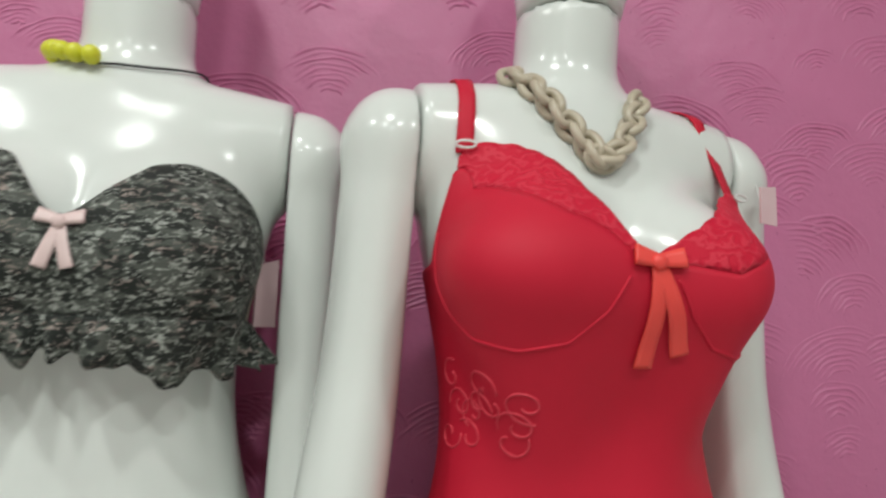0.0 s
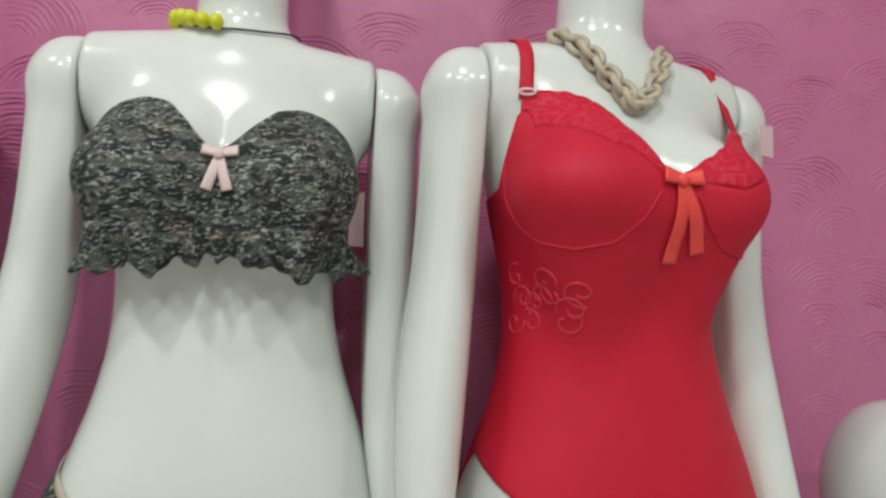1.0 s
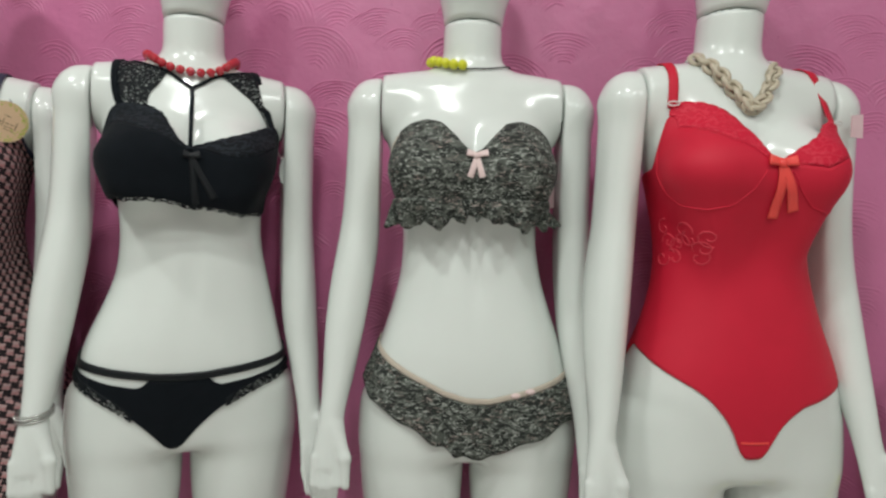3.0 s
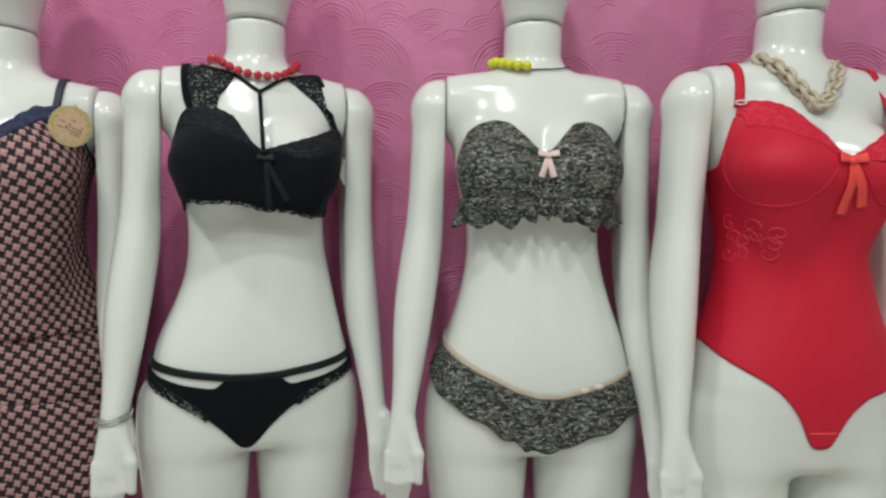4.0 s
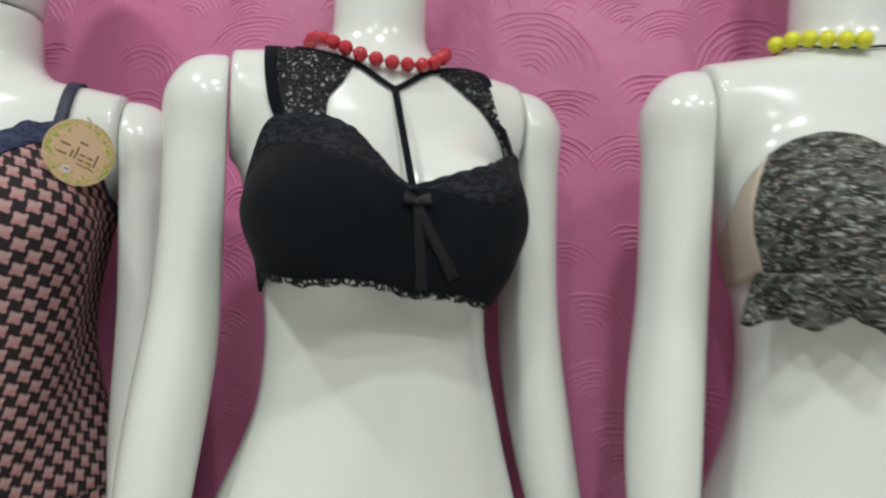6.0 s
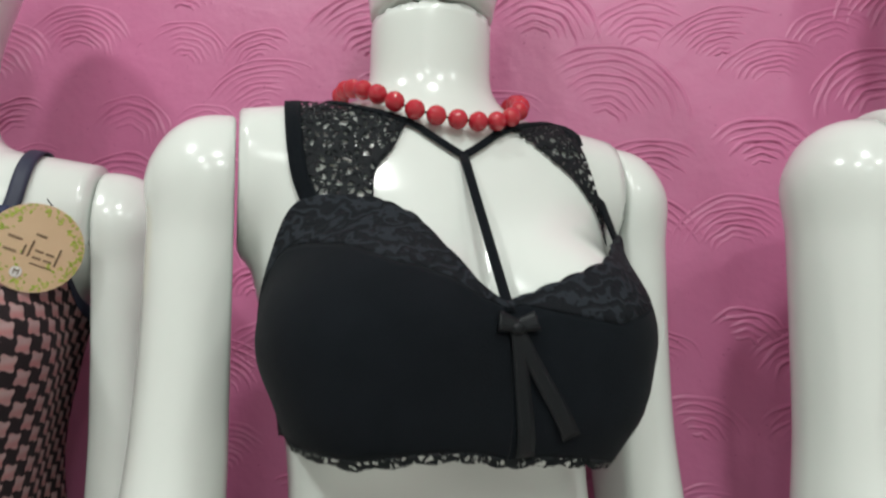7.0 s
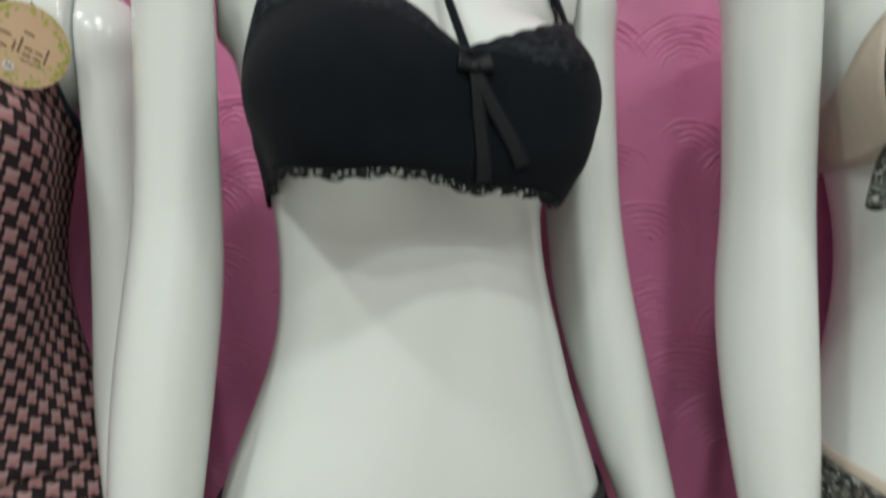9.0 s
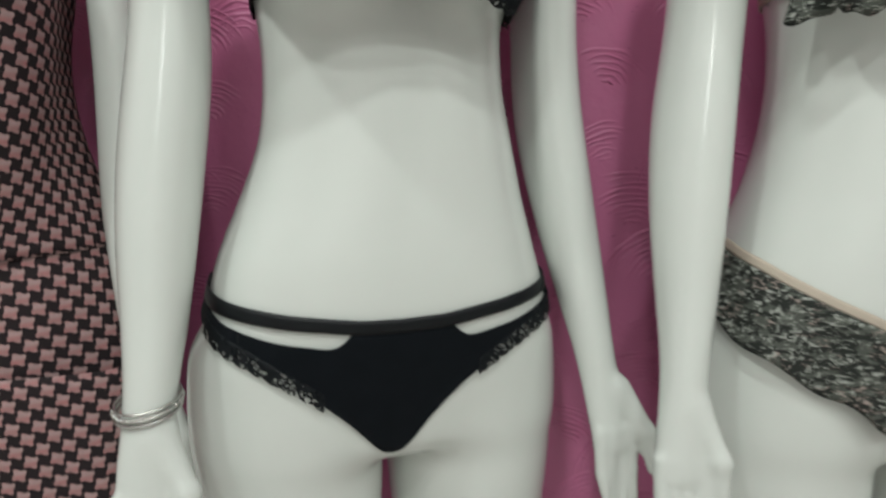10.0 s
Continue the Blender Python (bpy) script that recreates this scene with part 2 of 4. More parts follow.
def ball(c, r, seg=14, rings=9, squash=(1, 1, 1)):
    verts, faces = [(c[0], c[1], c[2] + r * squash[2])], []
    for i in range(1, rings):
        a = math.pi * i / rings
        for k in range(seg):
            b = 2 * math.pi * k / seg
            verts.append((c[0] + r * squash[0] * math.sin(a) * math.cos(b), c[1] + r * squash[1] * math.sin(a) * math.sin(b), c[2] + r * squash[2] * math.cos(a)))
    verts.append((c[0], c[1], c[2] - r * squash[2]))
    last = len(verts) - 1
    for k in range(seg):
        l = (k + 1) % seg
        faces.append((0, 1 + k, 1 + l))
        faces.append((last, 1 + (rings - 2) * seg + l, 1 + (rings - 2) * seg + k))
        for i in range(rings - 2):
            faces.append((1 + i * seg + k, 1 + (i + 1) * seg + k, 1 + (i + 1) * seg + l, 1 + i * seg + l))
    return verts, faces


def sheet(P, N, thick, uv=None, closed=False):
    """A cloth with thickness from a grid of points P[i, j] and its normals."""
    n, m = P.shape[:2]
    Q = P - N * thick
    verts = np.concatenate([P.reshape(-1, 3), Q.reshape(-1, 3)])
    off = n * m
    faces = []
    cols = n if closed else n - 1
    for i in range(cols):
        k = (i + 1) % n
        for j in range(m - 1):
            a, b, c, d = i * m + j, k * m + j, k * m + j + 1, i * m + j + 1
            faces.append((a, b, c, d))
            faces.append((off + d, off + c, off + b, off + a))
        faces.append((i * m, off + i * m, off + k * m, k * m))
        faces.append((i * m + m - 1, k * m + m - 1, off + k * m + m - 1, off + i * m + m - 1))
    if not closed:
        for j in range(m - 1):
            faces.append((j, j + 1, off + j + 1, off + j))
            e = (n - 1) * m
            faces.append((e + j, off + e + j, off + e + j + 1, e + j + 1))
    uvs = None if uv is None else np.concatenate([uv.reshape(-1, 2)] * 2)
    return verts, faces, uvs


# ---- the mannequin's form ----
def smin(a, b, k):
    h = np.clip(0.5 + 0.5 * (b - a) / k, 0, 1)
    return b * (1 - h) + a * h - k * h * (1 - h)


def smax(a, b, k):
    return -smin(-a, -b, k)


def limb(p, a, b, ra, rb):
    """A rounded cone from a to b."""
    a, b = np.asarray(a, float), np.asarray(b, float)
    ab = b - a
    t = np.clip(((p - a) @ ab) / (ab @ ab), 0, 1)
    return np.linalg.norm(p - a - t[..., None] * ab, axis=-1) - (ra + (rb - ra) * t)


def egg(p, c, r):
    q = (p - np.asarray(c, float)) / np.asarray(r, float)
    k = np.linalg.norm(q, axis=-1)
    return (k - 1) * min(r)


# height, half width, depth in front of the axis, depth behind
FORM = [(0.68, 0.150, 0.070, 0.090), (0.74, 0.160, 0.082, 0.106), (0.80, 0.168, 0.092, 0.120), (0.86, 0.171, 0.099, 0.124), (0.90, 0.166, 0.102, 0.118),
        (0.95, 0.153, 0.100, 0.103), (1.00, 0.136, 0.095, 0.088), (1.05, 0.121, 0.089, 0.078), (1.10, 0.113, 0.085, 0.074), (1.14, 0.112, 0.085, 0.077),
        (1.18, 0.116, 0.088, 0.084), (1.23, 0.127, 0.092, 0.091), (1.28, 0.139, 0.090, 0.095), (1.33, 0.149, 0.076, 0.094), (1.37, 0.149, 0.058, 0.082), (1.41, 0.140, 0.046, 0.064)]
ZF = np.linspace(0.68, 1.41, 147)


def smoothed(i):
    v = np.interp(ZF, [f[0] for f in FORM], [f[i] for f in FORM])
    k = np.exp(-0.5 * (np.arange(-9, 10) / 3.5) ** 2)
    return np.convolve(np.pad(v, 9, mode="edge"), k / k.sum(), mode="valid")


FA, FF, FB = smoothed(1), smoothed(2), smoothed(3)
BREAST, BREAST_R = (0.062, -0.080, 1.230), (0.058, 0.062, 0.064)
SHOULDER_CUT, NECK_CUT = 0.150, 1.484


def table(rows):
    """Rows of height, centre x, centre y, half width, half depth, as smooth columns over a fine scale of heights."""
    A = np.array(sorted(rows), float)
    zs = np.arange(A[0, 0], A[-1, 0], 0.004)
    k = np.exp(-0.5 * (np.arange(-14, 15) / 5.0) ** 2)
    return zs, [np.convolve(np.pad(np.interp(zs, A[:, 0], A[:, c]), 14, mode="reflect", reflect_type="odd"), k / k.sum(), mode="valid") for c in range(1, 5)]


def column(p, t):
    """A limb that stands upright, with an oval section at each height."""
    z = p[..., 2]
    cx, cy, rx, ry = (np.interp(z, t[0], c) for c in t[1])
    q = np.sqrt(((p[..., 0] - cx) / rx) ** 2 + ((p[..., 1] - cy) / ry) ** 2)
    return (q - 1) * np.minimum(rx, ry)


LEG = table([(0.90, 0.093, 0.012, 0.080, 0.080), (0.85, 0.094, 0.012, 0.088, 0.088), (0.80, 0.0945, 0.010, 0.0915, 0.092), (0.74, 0.094, 0.007, 0.090, 0.091), (0.68, 0.093, 0.006, 0.085, 0.087),
             (0.60, 0.091, 0.005, 0.075, 0.078), (0.50, 0.088, 0.005, 0.058, 0.060), (0.44, 0.087, 0.010, 0.053, 0.055), (0.35, 0.085, 0.025, 0.051, 0.056), (0.28, 0.085, 0.030, 0.047, 0.052),
             (0.18, 0.083, 0.030, 0.036, 0.040), (0.10, 0.082, 0.030, 0.030, 0.033), (0.0, 0.082, 0.030, 0.030, 0.033)])
ARMS = {-1: table([(1.40, 0.160, 0.0, 0.043, 0.046), (1.34, 0.164, 0.0, 0.0420, 0.046), (1.30, 0.168, 0.0, 0.0395, 0.045), (1.22, 0.1755, 0.0, 0.0342, 0.042), (1.15, 0.181, -0.003, 0.0328, 0.041),
                   (1.085, 0.189, -0.009, 0.0350, 0.046), (1.03, 0.196, -0.022, 0.0345, 0.044), (0.97, 0.202, -0.038, 0.0315, 0.038), (0.90, 0.207, -0.056, 0.0250, 0.028), (0.848, 0.213, -0.073, 0.0188, 0.021),
                   (0.82, 0.216, -0.081, 0.0195, 0.0165), (0.79, 0.219, -0.088, 0.0222, 0.0140), (0.765, 0.220, -0.093, 0.0222, 0.0120), (0.72, 0.220, -0.097, 0.0215, 0.0100)]),
        1: table([(1.40, 0.160, 0.0, 0.043, 0.046), (1.34, 0.164, 0.0, 0.0420, 0.046), (1.30, 0.167, 0.0, 0.0395, 0.045), (1.22, 0.172, 0.002, 0.0342, 0.042), (1.15, 0.1745, 0.002, 0.0328, 0.041),
                  (1.085, 0.177, -0.003, 0.0335, 0.044), (1.03, 0.1795, -0.017, 0.0330, 0.042), (0.97, 0.183, -0.036, 0.0302, 0.036), (0.90, 0.188, -0.060, 0.0250, 0.028), (0.84, 0.193, -0.080, 0.0188, 0.021),
                  (0.81, 0.196, -0.089, 0.0195, 0.0170), (0.78, 0.199, -0.098, 0.0222, 0.0140), (0.755, 0.202, -0.106, 0.0222, 0.0120), (0.71, 0.203, -0.112, 0.0215, 0.0100)])}


def trunk(p):
    """Trunk with bust, shoulders, neck and legs, without arms and head."""
    z = p[..., 2]
    sway = np.clip((1.22 - z) / 0.26, 0, 1)
    p = p - np.stack([0.008 * sway * sway * (3 - 2 * sway), 0 * z, 0 * z], -1)
    x, y = p[..., 0], p[..., 1]
    a, f, b = np.interp(z, ZF, FA), np.interp(z, ZF, FF), np.interp(z, ZF, FB)
    dep = np.where(y < 0, f, b)
    n = 2.25 + 0.45 * np.clip((1.0 - z) / 0.1, 0, 1)
    q = ((np.abs(x) / a) ** n + (np.abs(y) / dep) ** n) ** (1 / n)
    d = (q - 1) * np.minimum(a, dep) * 0.85
    d = smax(d, z - 1.398 + 0.1 * np.abs(x), 0.03)
    d = smax(d, 0.758 - z, 0.03)
    ax = np.stack([np.abs(x), y, z], -1)
    d = smin(d, limb(ax, (0.06, 0.006, 1.366), (0.162, 0.002, 1.347), 0.040, 0.043), 0.035)
    d = smin(d, egg(ax, BREAST, BREAST_R), 0.038)
    d = smin(d, limb(p, (0, 0.016, 1.38), (0, -0.004, 1.56), 0.0500, 0.0485), 0.036)
    # shallow hollow down the belly
    d = d + 0.0025 * np.exp(-(x / 0.014) ** 2) * np.exp(-((z - 1.06) / 0.07) ** 2) * (y < 0)
    leg = column(ax, LEG)
    leg = smax(smax(leg, z - 0.87, 0.03), 0.03 - z, 0.01)
    leg = smin(leg, limb(ax, (0.082, 0.035, 0.045), (0.092, -0.13, 0.022), 0.040, 0.022), 0.03)
    leg = smax(leg, -z, 0.004)
    leg = smax(leg, 0.0035 - ax[..., 0], 0.006)
    return smin(d, leg, 0.022)


def arm(p, side):
    """One arm with its hand; the one at -1 reaches further forward from the elbow."""
    q = np.stack([p[..., 0] * side, p[..., 1], p[..., 2]], -1)
    z = q[..., 2]
    X, Y, Z = (0.220, -0.093, 0.765) if side < 0 else (0.202, -0.106, 0.755)
    d = smax(smax(column(q, ARMS[side]), z - 1.352, 0.02), Z - 0.012 - z, 0.012)
    d = smin(d, egg(q, (0.1635, 0.0, 1.338), (0.0425, 0.0465, 0.050)), 0.012)
    d = smin(d, limb(q, (0.10, 0.003, 1.358), (0.163, 0.0, 1.343), 0.040, 0.041), 0.012)
    for k in range(4):
        o = -0.0165 + 0.0110 * k
        long_ = 0.066 + 0.008 * (1.5 - abs(k - 1.5))
        kn = (X + o, Y - 0.002 * (1.5 - abs(k - 1.5)), Z + 0.012)
        mid = (X + o * 1.02, Y - 0.005, Z - 0.45 * long_)
        tip = (X + o * 0.85 + 0.002, Y + (0.008 if side < 0 else -0.012), Z - long_)
        f = smin(limb(q, kn, mid, 0.0074, 0.0067), limb(q, mid, tip, 0.0067, 0.0046), 0.002)
        d = smin(d, f, 0.0022)
    if side < 0:
        th = (X - 0.014, Y + 0.008, Z + 0.055), (X - 0.031, Y - 0.006, Z + 0.012), (X - 0.033, Y - 0.008, Z - 0.032)
    else:
        th = (X + 0.008, Y + 0.006, Z + 0.052), (X + 0.028, Y - 0.012, Z + 0.010), (X + 0.034, Y - 0.018, Z - 0.028)
    t = smin(limb(q, th[0], th[1], 0.0115, 0.0090), limb(q, th[1], th[2], 0.0090, 0.0060), 0.006)
    return smin(d, t, 0.010)


def head(p):
    d = limb(p, (0, 0.0115, 1.42), (0, -0.004, 1.56), 0.0497, 0.0485)
    return smin(d, egg(p, (0, -0.014, 1.606), (0.073, 0.088, 0.112)), 0.03)


def gradient(fn, p, e=0.0008):
    g = np.stack([fn(p + np.eye(3)[i] * e) - fn(p - np.eye(3)[i] * e) for i in range(3)], -1) / (2 * e)
    return g


def settle(fn, p, steps=4, level=0.0):
    """Points moved onto the form (or to a distance from it), and the normals there."""
    p = np.array(p, float)
    for _ in range(steps):
        g = gradient(fn, p)
        gg = (g * g).sum(-1) + 1e-9
        step = np.clip((fn(p) - level) / gg, -0.02, 0.02)
        p = p - step[..., None] * g
    g = gradient(fn, p)
    return p, g / (np.linalg.norm(g, axis=-1)[..., None] + 1e-9)


def skin(fn, lo, hi, h):
    """The surface of a form as quads: one point in each cell that it crosses, then settled on it."""
    ax = [np.arange(lo[i], hi[i] + h, h) for i in range(3)]
    G = np.stack(np.meshgrid(*ax, indexing="ij"), -1)
    V = np.concatenate([fn(G[i:i + 8]) for i in range(0, len(ax[0]), 8)])
    ins = V < 0
    s = tuple(n - 1 for n in V.shape)
    acc, cnt = np.zeros((*s, 3)), np.zeros(s)
    corner = [(i, j, k) for i in (0, 1) for j in (0, 1) for k in (0, 1)]
    cut = lambda A, c: A[c[0]:c[0] + s[0], c[1]:c[1] + s[1], c[2]:c[2] + s[2]]
    for c in corner:
        for axis in range(3):
            if c[axis]:
                continue
            e = list(c)
            e[axis] = 1
            a, b = cut(V, c), cut(V, e)
            cross = (a < 0) != (b < 0)
            t = np.where(cross, a / np.where(cross, a - b, 1), 0)
            pt = np.array(c, float) + t[..., None] * np.eye(3)[axis]
            acc += pt * cross[..., None]
            cnt += cross
    live = cnt > 0
    ids = np.full(s, -1)
    ids[live] = np.arange(live.sum())
    base = np.argwhere(live)
    pts = np.array(lo) + (base + acc[live] / cnt[live][:, None]) * h
    faces = []
    for axis in range(3):
        u, v = (axis + 1) % 3, (axis + 2) % 3
        sl0, sl1 = [slice(None)] * 3, [slice(None)] * 3
        sl0[axis], sl1[axis] = slice(0, -1), slice(1, None)
        a, b = ins[tuple(sl0)], ins[tuple(sl1)]
        for flag in (True, False):
            E = np.argwhere((a != b) & (a == flag))
            E = E[(E[:, u] > 0) & (E[:, v] > 0) & (E[:, u] < s[u]) & (E[:, v] < s[v])]
            du, dv = np.eye(3, dtype=int)[u], np.eye(3, dtype=int)[v]
            q = np.stack([ids[tuple((E - o).T)] for o in (0 * du, du, du + dv, dv)], 1)
            faces.append(q if flag else q[:, ::-1])
    faces = np.concatenate(faces)
    faces = faces[(faces >= 0).all(1)]
    pts, _ = settle(fn, pts, 3)
    return pts, faces


HIP_SWAY, HIP_SHIFT = 0.006, -0.012


def cut_trunk(p):
    x, z = p[..., 0], p[..., 2]
    d = smax(trunk(p), z - (NECK_CUT - 0.0009), 0.003)
    return np.where(z > 1.2, smax(d, np.abs(x) - (SHOULDER_CUT - 0.0010), 0.003), d)


def cut_arm(side):
    return lambda p: smax(arm(p, side), SHOULDER_CUT + 0.0010 - p[..., 0] * side, 0.003)


def cut_head(p):
    return smax(head(p), NECK_CUT + 0.0009 - p[..., 2], 0.003)


def cut_bust(p):
    return smax(cut_trunk(p), 0.80 - p[..., 2], 0.006)


def sway(geo, amount):
    """Moves waist, hips and legs sideways under a chest that stays."""
    v = np.array(geo[0], float)
    s = np.clip((1.21 - v[:, 2]) / 0.17, 0, 1) if amount > 0 else np.clip((1.07 - v[:, 2]) / 0.14, 0, 1)
    v[:, 0] += amount * s * s * (3 - 2 * s)
    return (v,) + tuple(geo[1:])


def mannequin_mesh():
    pieces = [skin(cut_trunk, (-0.21, -0.18, -0.012), (0.21, 0.16, 1.51), 0.0072)]
    pieces.append(skin(cut_head, (-0.09, -0.12, 1.46), (0.09, 0.09, 1.735), 0.0072))
    pieces.append(skin(cut_arm(-1), (-0.265, -0.185, 0.67), (-0.135, 0.065, 1.41), 0.0046))
    pieces.append(skin(cut_arm(1), (0.135, -0.165, 0.65), (0.265, 0.06, 1.41), 0.0046))
    bodies = []
    for amount in (0.0, HIP_SWAY, HIP_SHIFT):
        v, f, n = [], [], 0
        for a, b in [sway(pieces[0], amount)] + pieces[1:]:
            v.append(a)
            f.append(b + n)
            n += len(a)
        bodies.append(mesh_of("mannequin", np.concatenate(v), np.concatenate(f), WHITE))
    return bodies


def radial(th, z, fn=trunk):
    """Distance from the axis to the form, at an angle from straight ahead and a height."""
    th, z = np.broadcast_arrays(np.asarray(th, float), np.asarray(z, float))
    way = np.stack([np.sin(th), -np.cos(th)], -1)
    at = lambda r: fn(np.concatenate([way * r[..., None], z[..., None]], -1))
    r = np.full(th.shape, 0.30)
    done = np.zeros(th.shape, bool)
    for _ in range(75):
        done |= at(r) < 0
        r = np.where(done, r, r - 0.004)
    lo, hi = r, r + 0.004
    for _ in range(8):
        mid = (lo + hi) / 2
        i = at(mid) < 0
        lo, hi = np.where(i, mid, lo), np.where(i, hi, mid)
    return (lo + hi) / 2


def curve(*pairs):
    """A smooth even function of the angle in degrees."""
    a, v = [p[0] for p in pairs], [p[1] for p in pairs]
    g = np.linspace(0, 180, 361)
    y = np.interp(g, a, v)
    k = np.exp(-0.5 * (np.arange(-12, 13) / 4.5) ** 2)
    y = np.convolve(np.pad(y, 12, mode="reflect"), k / k.sum(), mode="valid")
    return lambda th: np.interp(np.abs((np.degrees(th) + 180) % 360 - 180), g, y)


class Form:
    """The outline of the dressed form as distances from the axis, by angle and height. hull: how far cloth spans
    hollows across; fall: how fast it draws in below the bust; below: how far down that reaches; extra(th, z): added fullness."""
    TH = np.radians(np.arange(-180, 180, 2.0))
    Z = np.arange(0.70, 1.405, 0.006)
    BARE = None

    def __init__(self, hull=0.0, fall=None, below=1.0, extra=None):
        if Form.BARE is None:
            A, B = np.meshgrid(self.TH, self.Z, indexing="ij")
            Form.BARE = radial(A, B)
        R = Form.BARE.copy()
        if hull:
            C = np.cos(self.TH[:, None] - self.TH[None, :])
            for j in range(R.shape[1]):
                sup = (R[:, j][:, None] * C).max(0)
                with np.errstate(divide="ignore", invalid="ignore"):
                    cand = np.where(C > 0.15, sup[None, :] / C, 9.0)
                R[:, j] += hull * np.clip((1.338 - self.Z[j]) / 0.055, 0, 1) * (np.maximum(cand.min(1), R[:, j]) - R[:, j])
        if extra:
            A, B = np.meshgrid(self.TH, self.Z, indexing="ij")
            R = R + extra(A, B)
        if fall is not None:
            j0 = int(np.argmin(abs(self.Z - 1.227)))
            for j in range(j0 - 1, -1, -1):
                keep = np.clip((self.Z[j] - below) / 0.05, 0, 1)
                rate = fall(self.TH) if callable(fall) else fall
                R[:, j] = np.maximum(R[:, j], keep * (R[:, j0] - rate * (1.227 - self.Z[j])))
        if hull or fall is not None:
            for rounds, weight in ((4, np.ones(len(self.Z))), (26, np.clip((1.20 - self.Z) / 0.03, 0, 1))):
                S = R.copy()
                for _ in range(rounds):
                    S = (np.roll(S, 1, 0) + 2 * S + np.roll(S, -1, 0)) / 4
                    up = np.concatenate([S[:, :1], S, S[:, -1:]], 1)
                    S = (up[:, :-2] + 2 * up[:, 1:-1] + up[:, 2:]) / 4
                R = np.maximum(R + weight[None, :] * (S - R), Form.BARE)
        self.R = np.concatenate([R, R[:1]], 0)

    def at(self, th, z):
        u = ((np.degrees(th) + 180) % 360) / 2.0
        v = np.clip((np.asarray(z, float) - self.Z[0]) / 0.006, 0, len(self.Z) - 1.001)
        i, j = np.clip(u.astype(int), 0, 179), v.astype(int)
        a, b = u - i, v - j
        return (self.R[i, j] * (1 - a) + self.R[i + 1, j] * a) * (1 - b) + (self.R[i, j + 1] * (1 - a) + self.R[i + 1, j + 1] * a) * b

    def place(self, th, z, lift=0.0):
        """Points on the dressed form and their normals."""
        th, z = np.broadcast_arrays(np.asarray(th, float), np.asarray(z, float))
        f = lambda t, h: (lambda r: np.stack([r * np.sin(t), -r * np.cos(t), h + 0 * r], -1))(self.at(t, h))
        P = f(th, z)
        N = np.cross(f(th + 0.02, z) - f(th - 0.02, z), f(th, z + 0.004) - f(th, z - 0.004))
        N /= np.linalg.norm(N, axis=-1)[..., None] + 1e-12
        return P + N * (lift[..., None] if np.ndim(lift) else lift), N


BARE = Form()


def cloth(low, high, a0=-180, a1=180, n=120, m=14, off=0.003, thick=0.0016, form=None):
    """A cloth round the form between two height curves, from the angle a0 to a1."""
    form = form or BARE
    closed = a1 - a0 >= 360
    th = np.radians(np.linspace(a0, a1, n, endpoint=not closed))
    t = np.linspace(0, 1, m)
    lo, hi = low(th), high(th)
    Z = lo[:, None] + (hi - lo)[:, None] * t
    TH = np.broadcast_to(th[:, None], Z.shape)
    o = off(TH, t[None, :] + 0 * TH, Z) if callable(off) else off
    P, N = form.place(TH, Z, o)
    mid = P[:, m // 2]
    arc = np.concatenate([[0], np.cumsum(np.linalg.norm(np.diff(mid, axis=0), axis=1))])
    uv = np.stack([np.broadcast_to(arc[:, None], Z.shape), Z], -1)
    return sheet(P, N, thick, uv, closed)


def polar_line(points, form, lift, count=30):
    """A smooth line on the dressed form through (angle in degrees, height) pairs."""
    A = np.asarray(points, float)
    s, k = np.linspace(0, len(A) - 1, count), np.arange(len(A))
    return form.place(np.radians(np.interp(s, k, A[:, 0])), np.interp(s, k, A[:, 1]), lift)


def polar_ribbon(points, width, form, lift=0.004, thick=0.0014, count=30):
    P, N = polar_line(points, form, lift, count)
    return band(P, N, width, thick)


def polar_cord(points, r, form, lift=0.003, count=60):
    P, _ = polar_line(points, form, lift, count)
    return tube(P, r, 6)


def band(P, N, width, thick):
    T = np.gradient(P, axis=0)
    T /= np.linalg.norm(T, axis=1)[:, None] + 1e-12
    S = np.cross(N, T)
    S /= np.linalg.norm(S, axis=1)[:, None] + 1e-12
    w = np.broadcast_to(np.asarray(width, float), (len(P),))[:, None, None]
    G = P[:, None] + S[:, None] * np.array([0.5, 0.17, -0.17, -0.5])[None, :, None] * w
    v, f, _ = sheet(G, np.broadcast_to(N[:, None], G.shape), thick)
    return v, f


def on_form(points, lift=0.0, count=40, fn=trunk):
    """A smooth line through rough points, laid on the form. Gives its points and normals."""
    P = np.asarray(points, float)
    s = np.linspace(0, len(P) - 1, count)
    i = np.clip(s.astype(int), 0, len(P) - 2)
    u = (s - i)[:, None]
    p0, p1, p2, p3 = P[np.clip(i - 1, 0, None)], P[i], P[i + 1], P[np.clip(i + 2, None, len(P) - 1)]
    L = 0.5 * (2 * p1 + (p2 - p0) * u + (2 * p0 - 5 * p1 + 4 * p2 - p3) * u ** 2 + (3 * p1 - p0 - 3 * p2 + p3) * u ** 3)
    Q, N = settle(fn, L, 5)
    return Q + N * lift, N


def ribbon(points, width, lift=0.003, thick=0.0014, count=40, fn=trunk):
    """A flat band along a line on the bare form."""
    P, N = on_form(points, lift, count, fn)
    return band(P, N, width, thick)


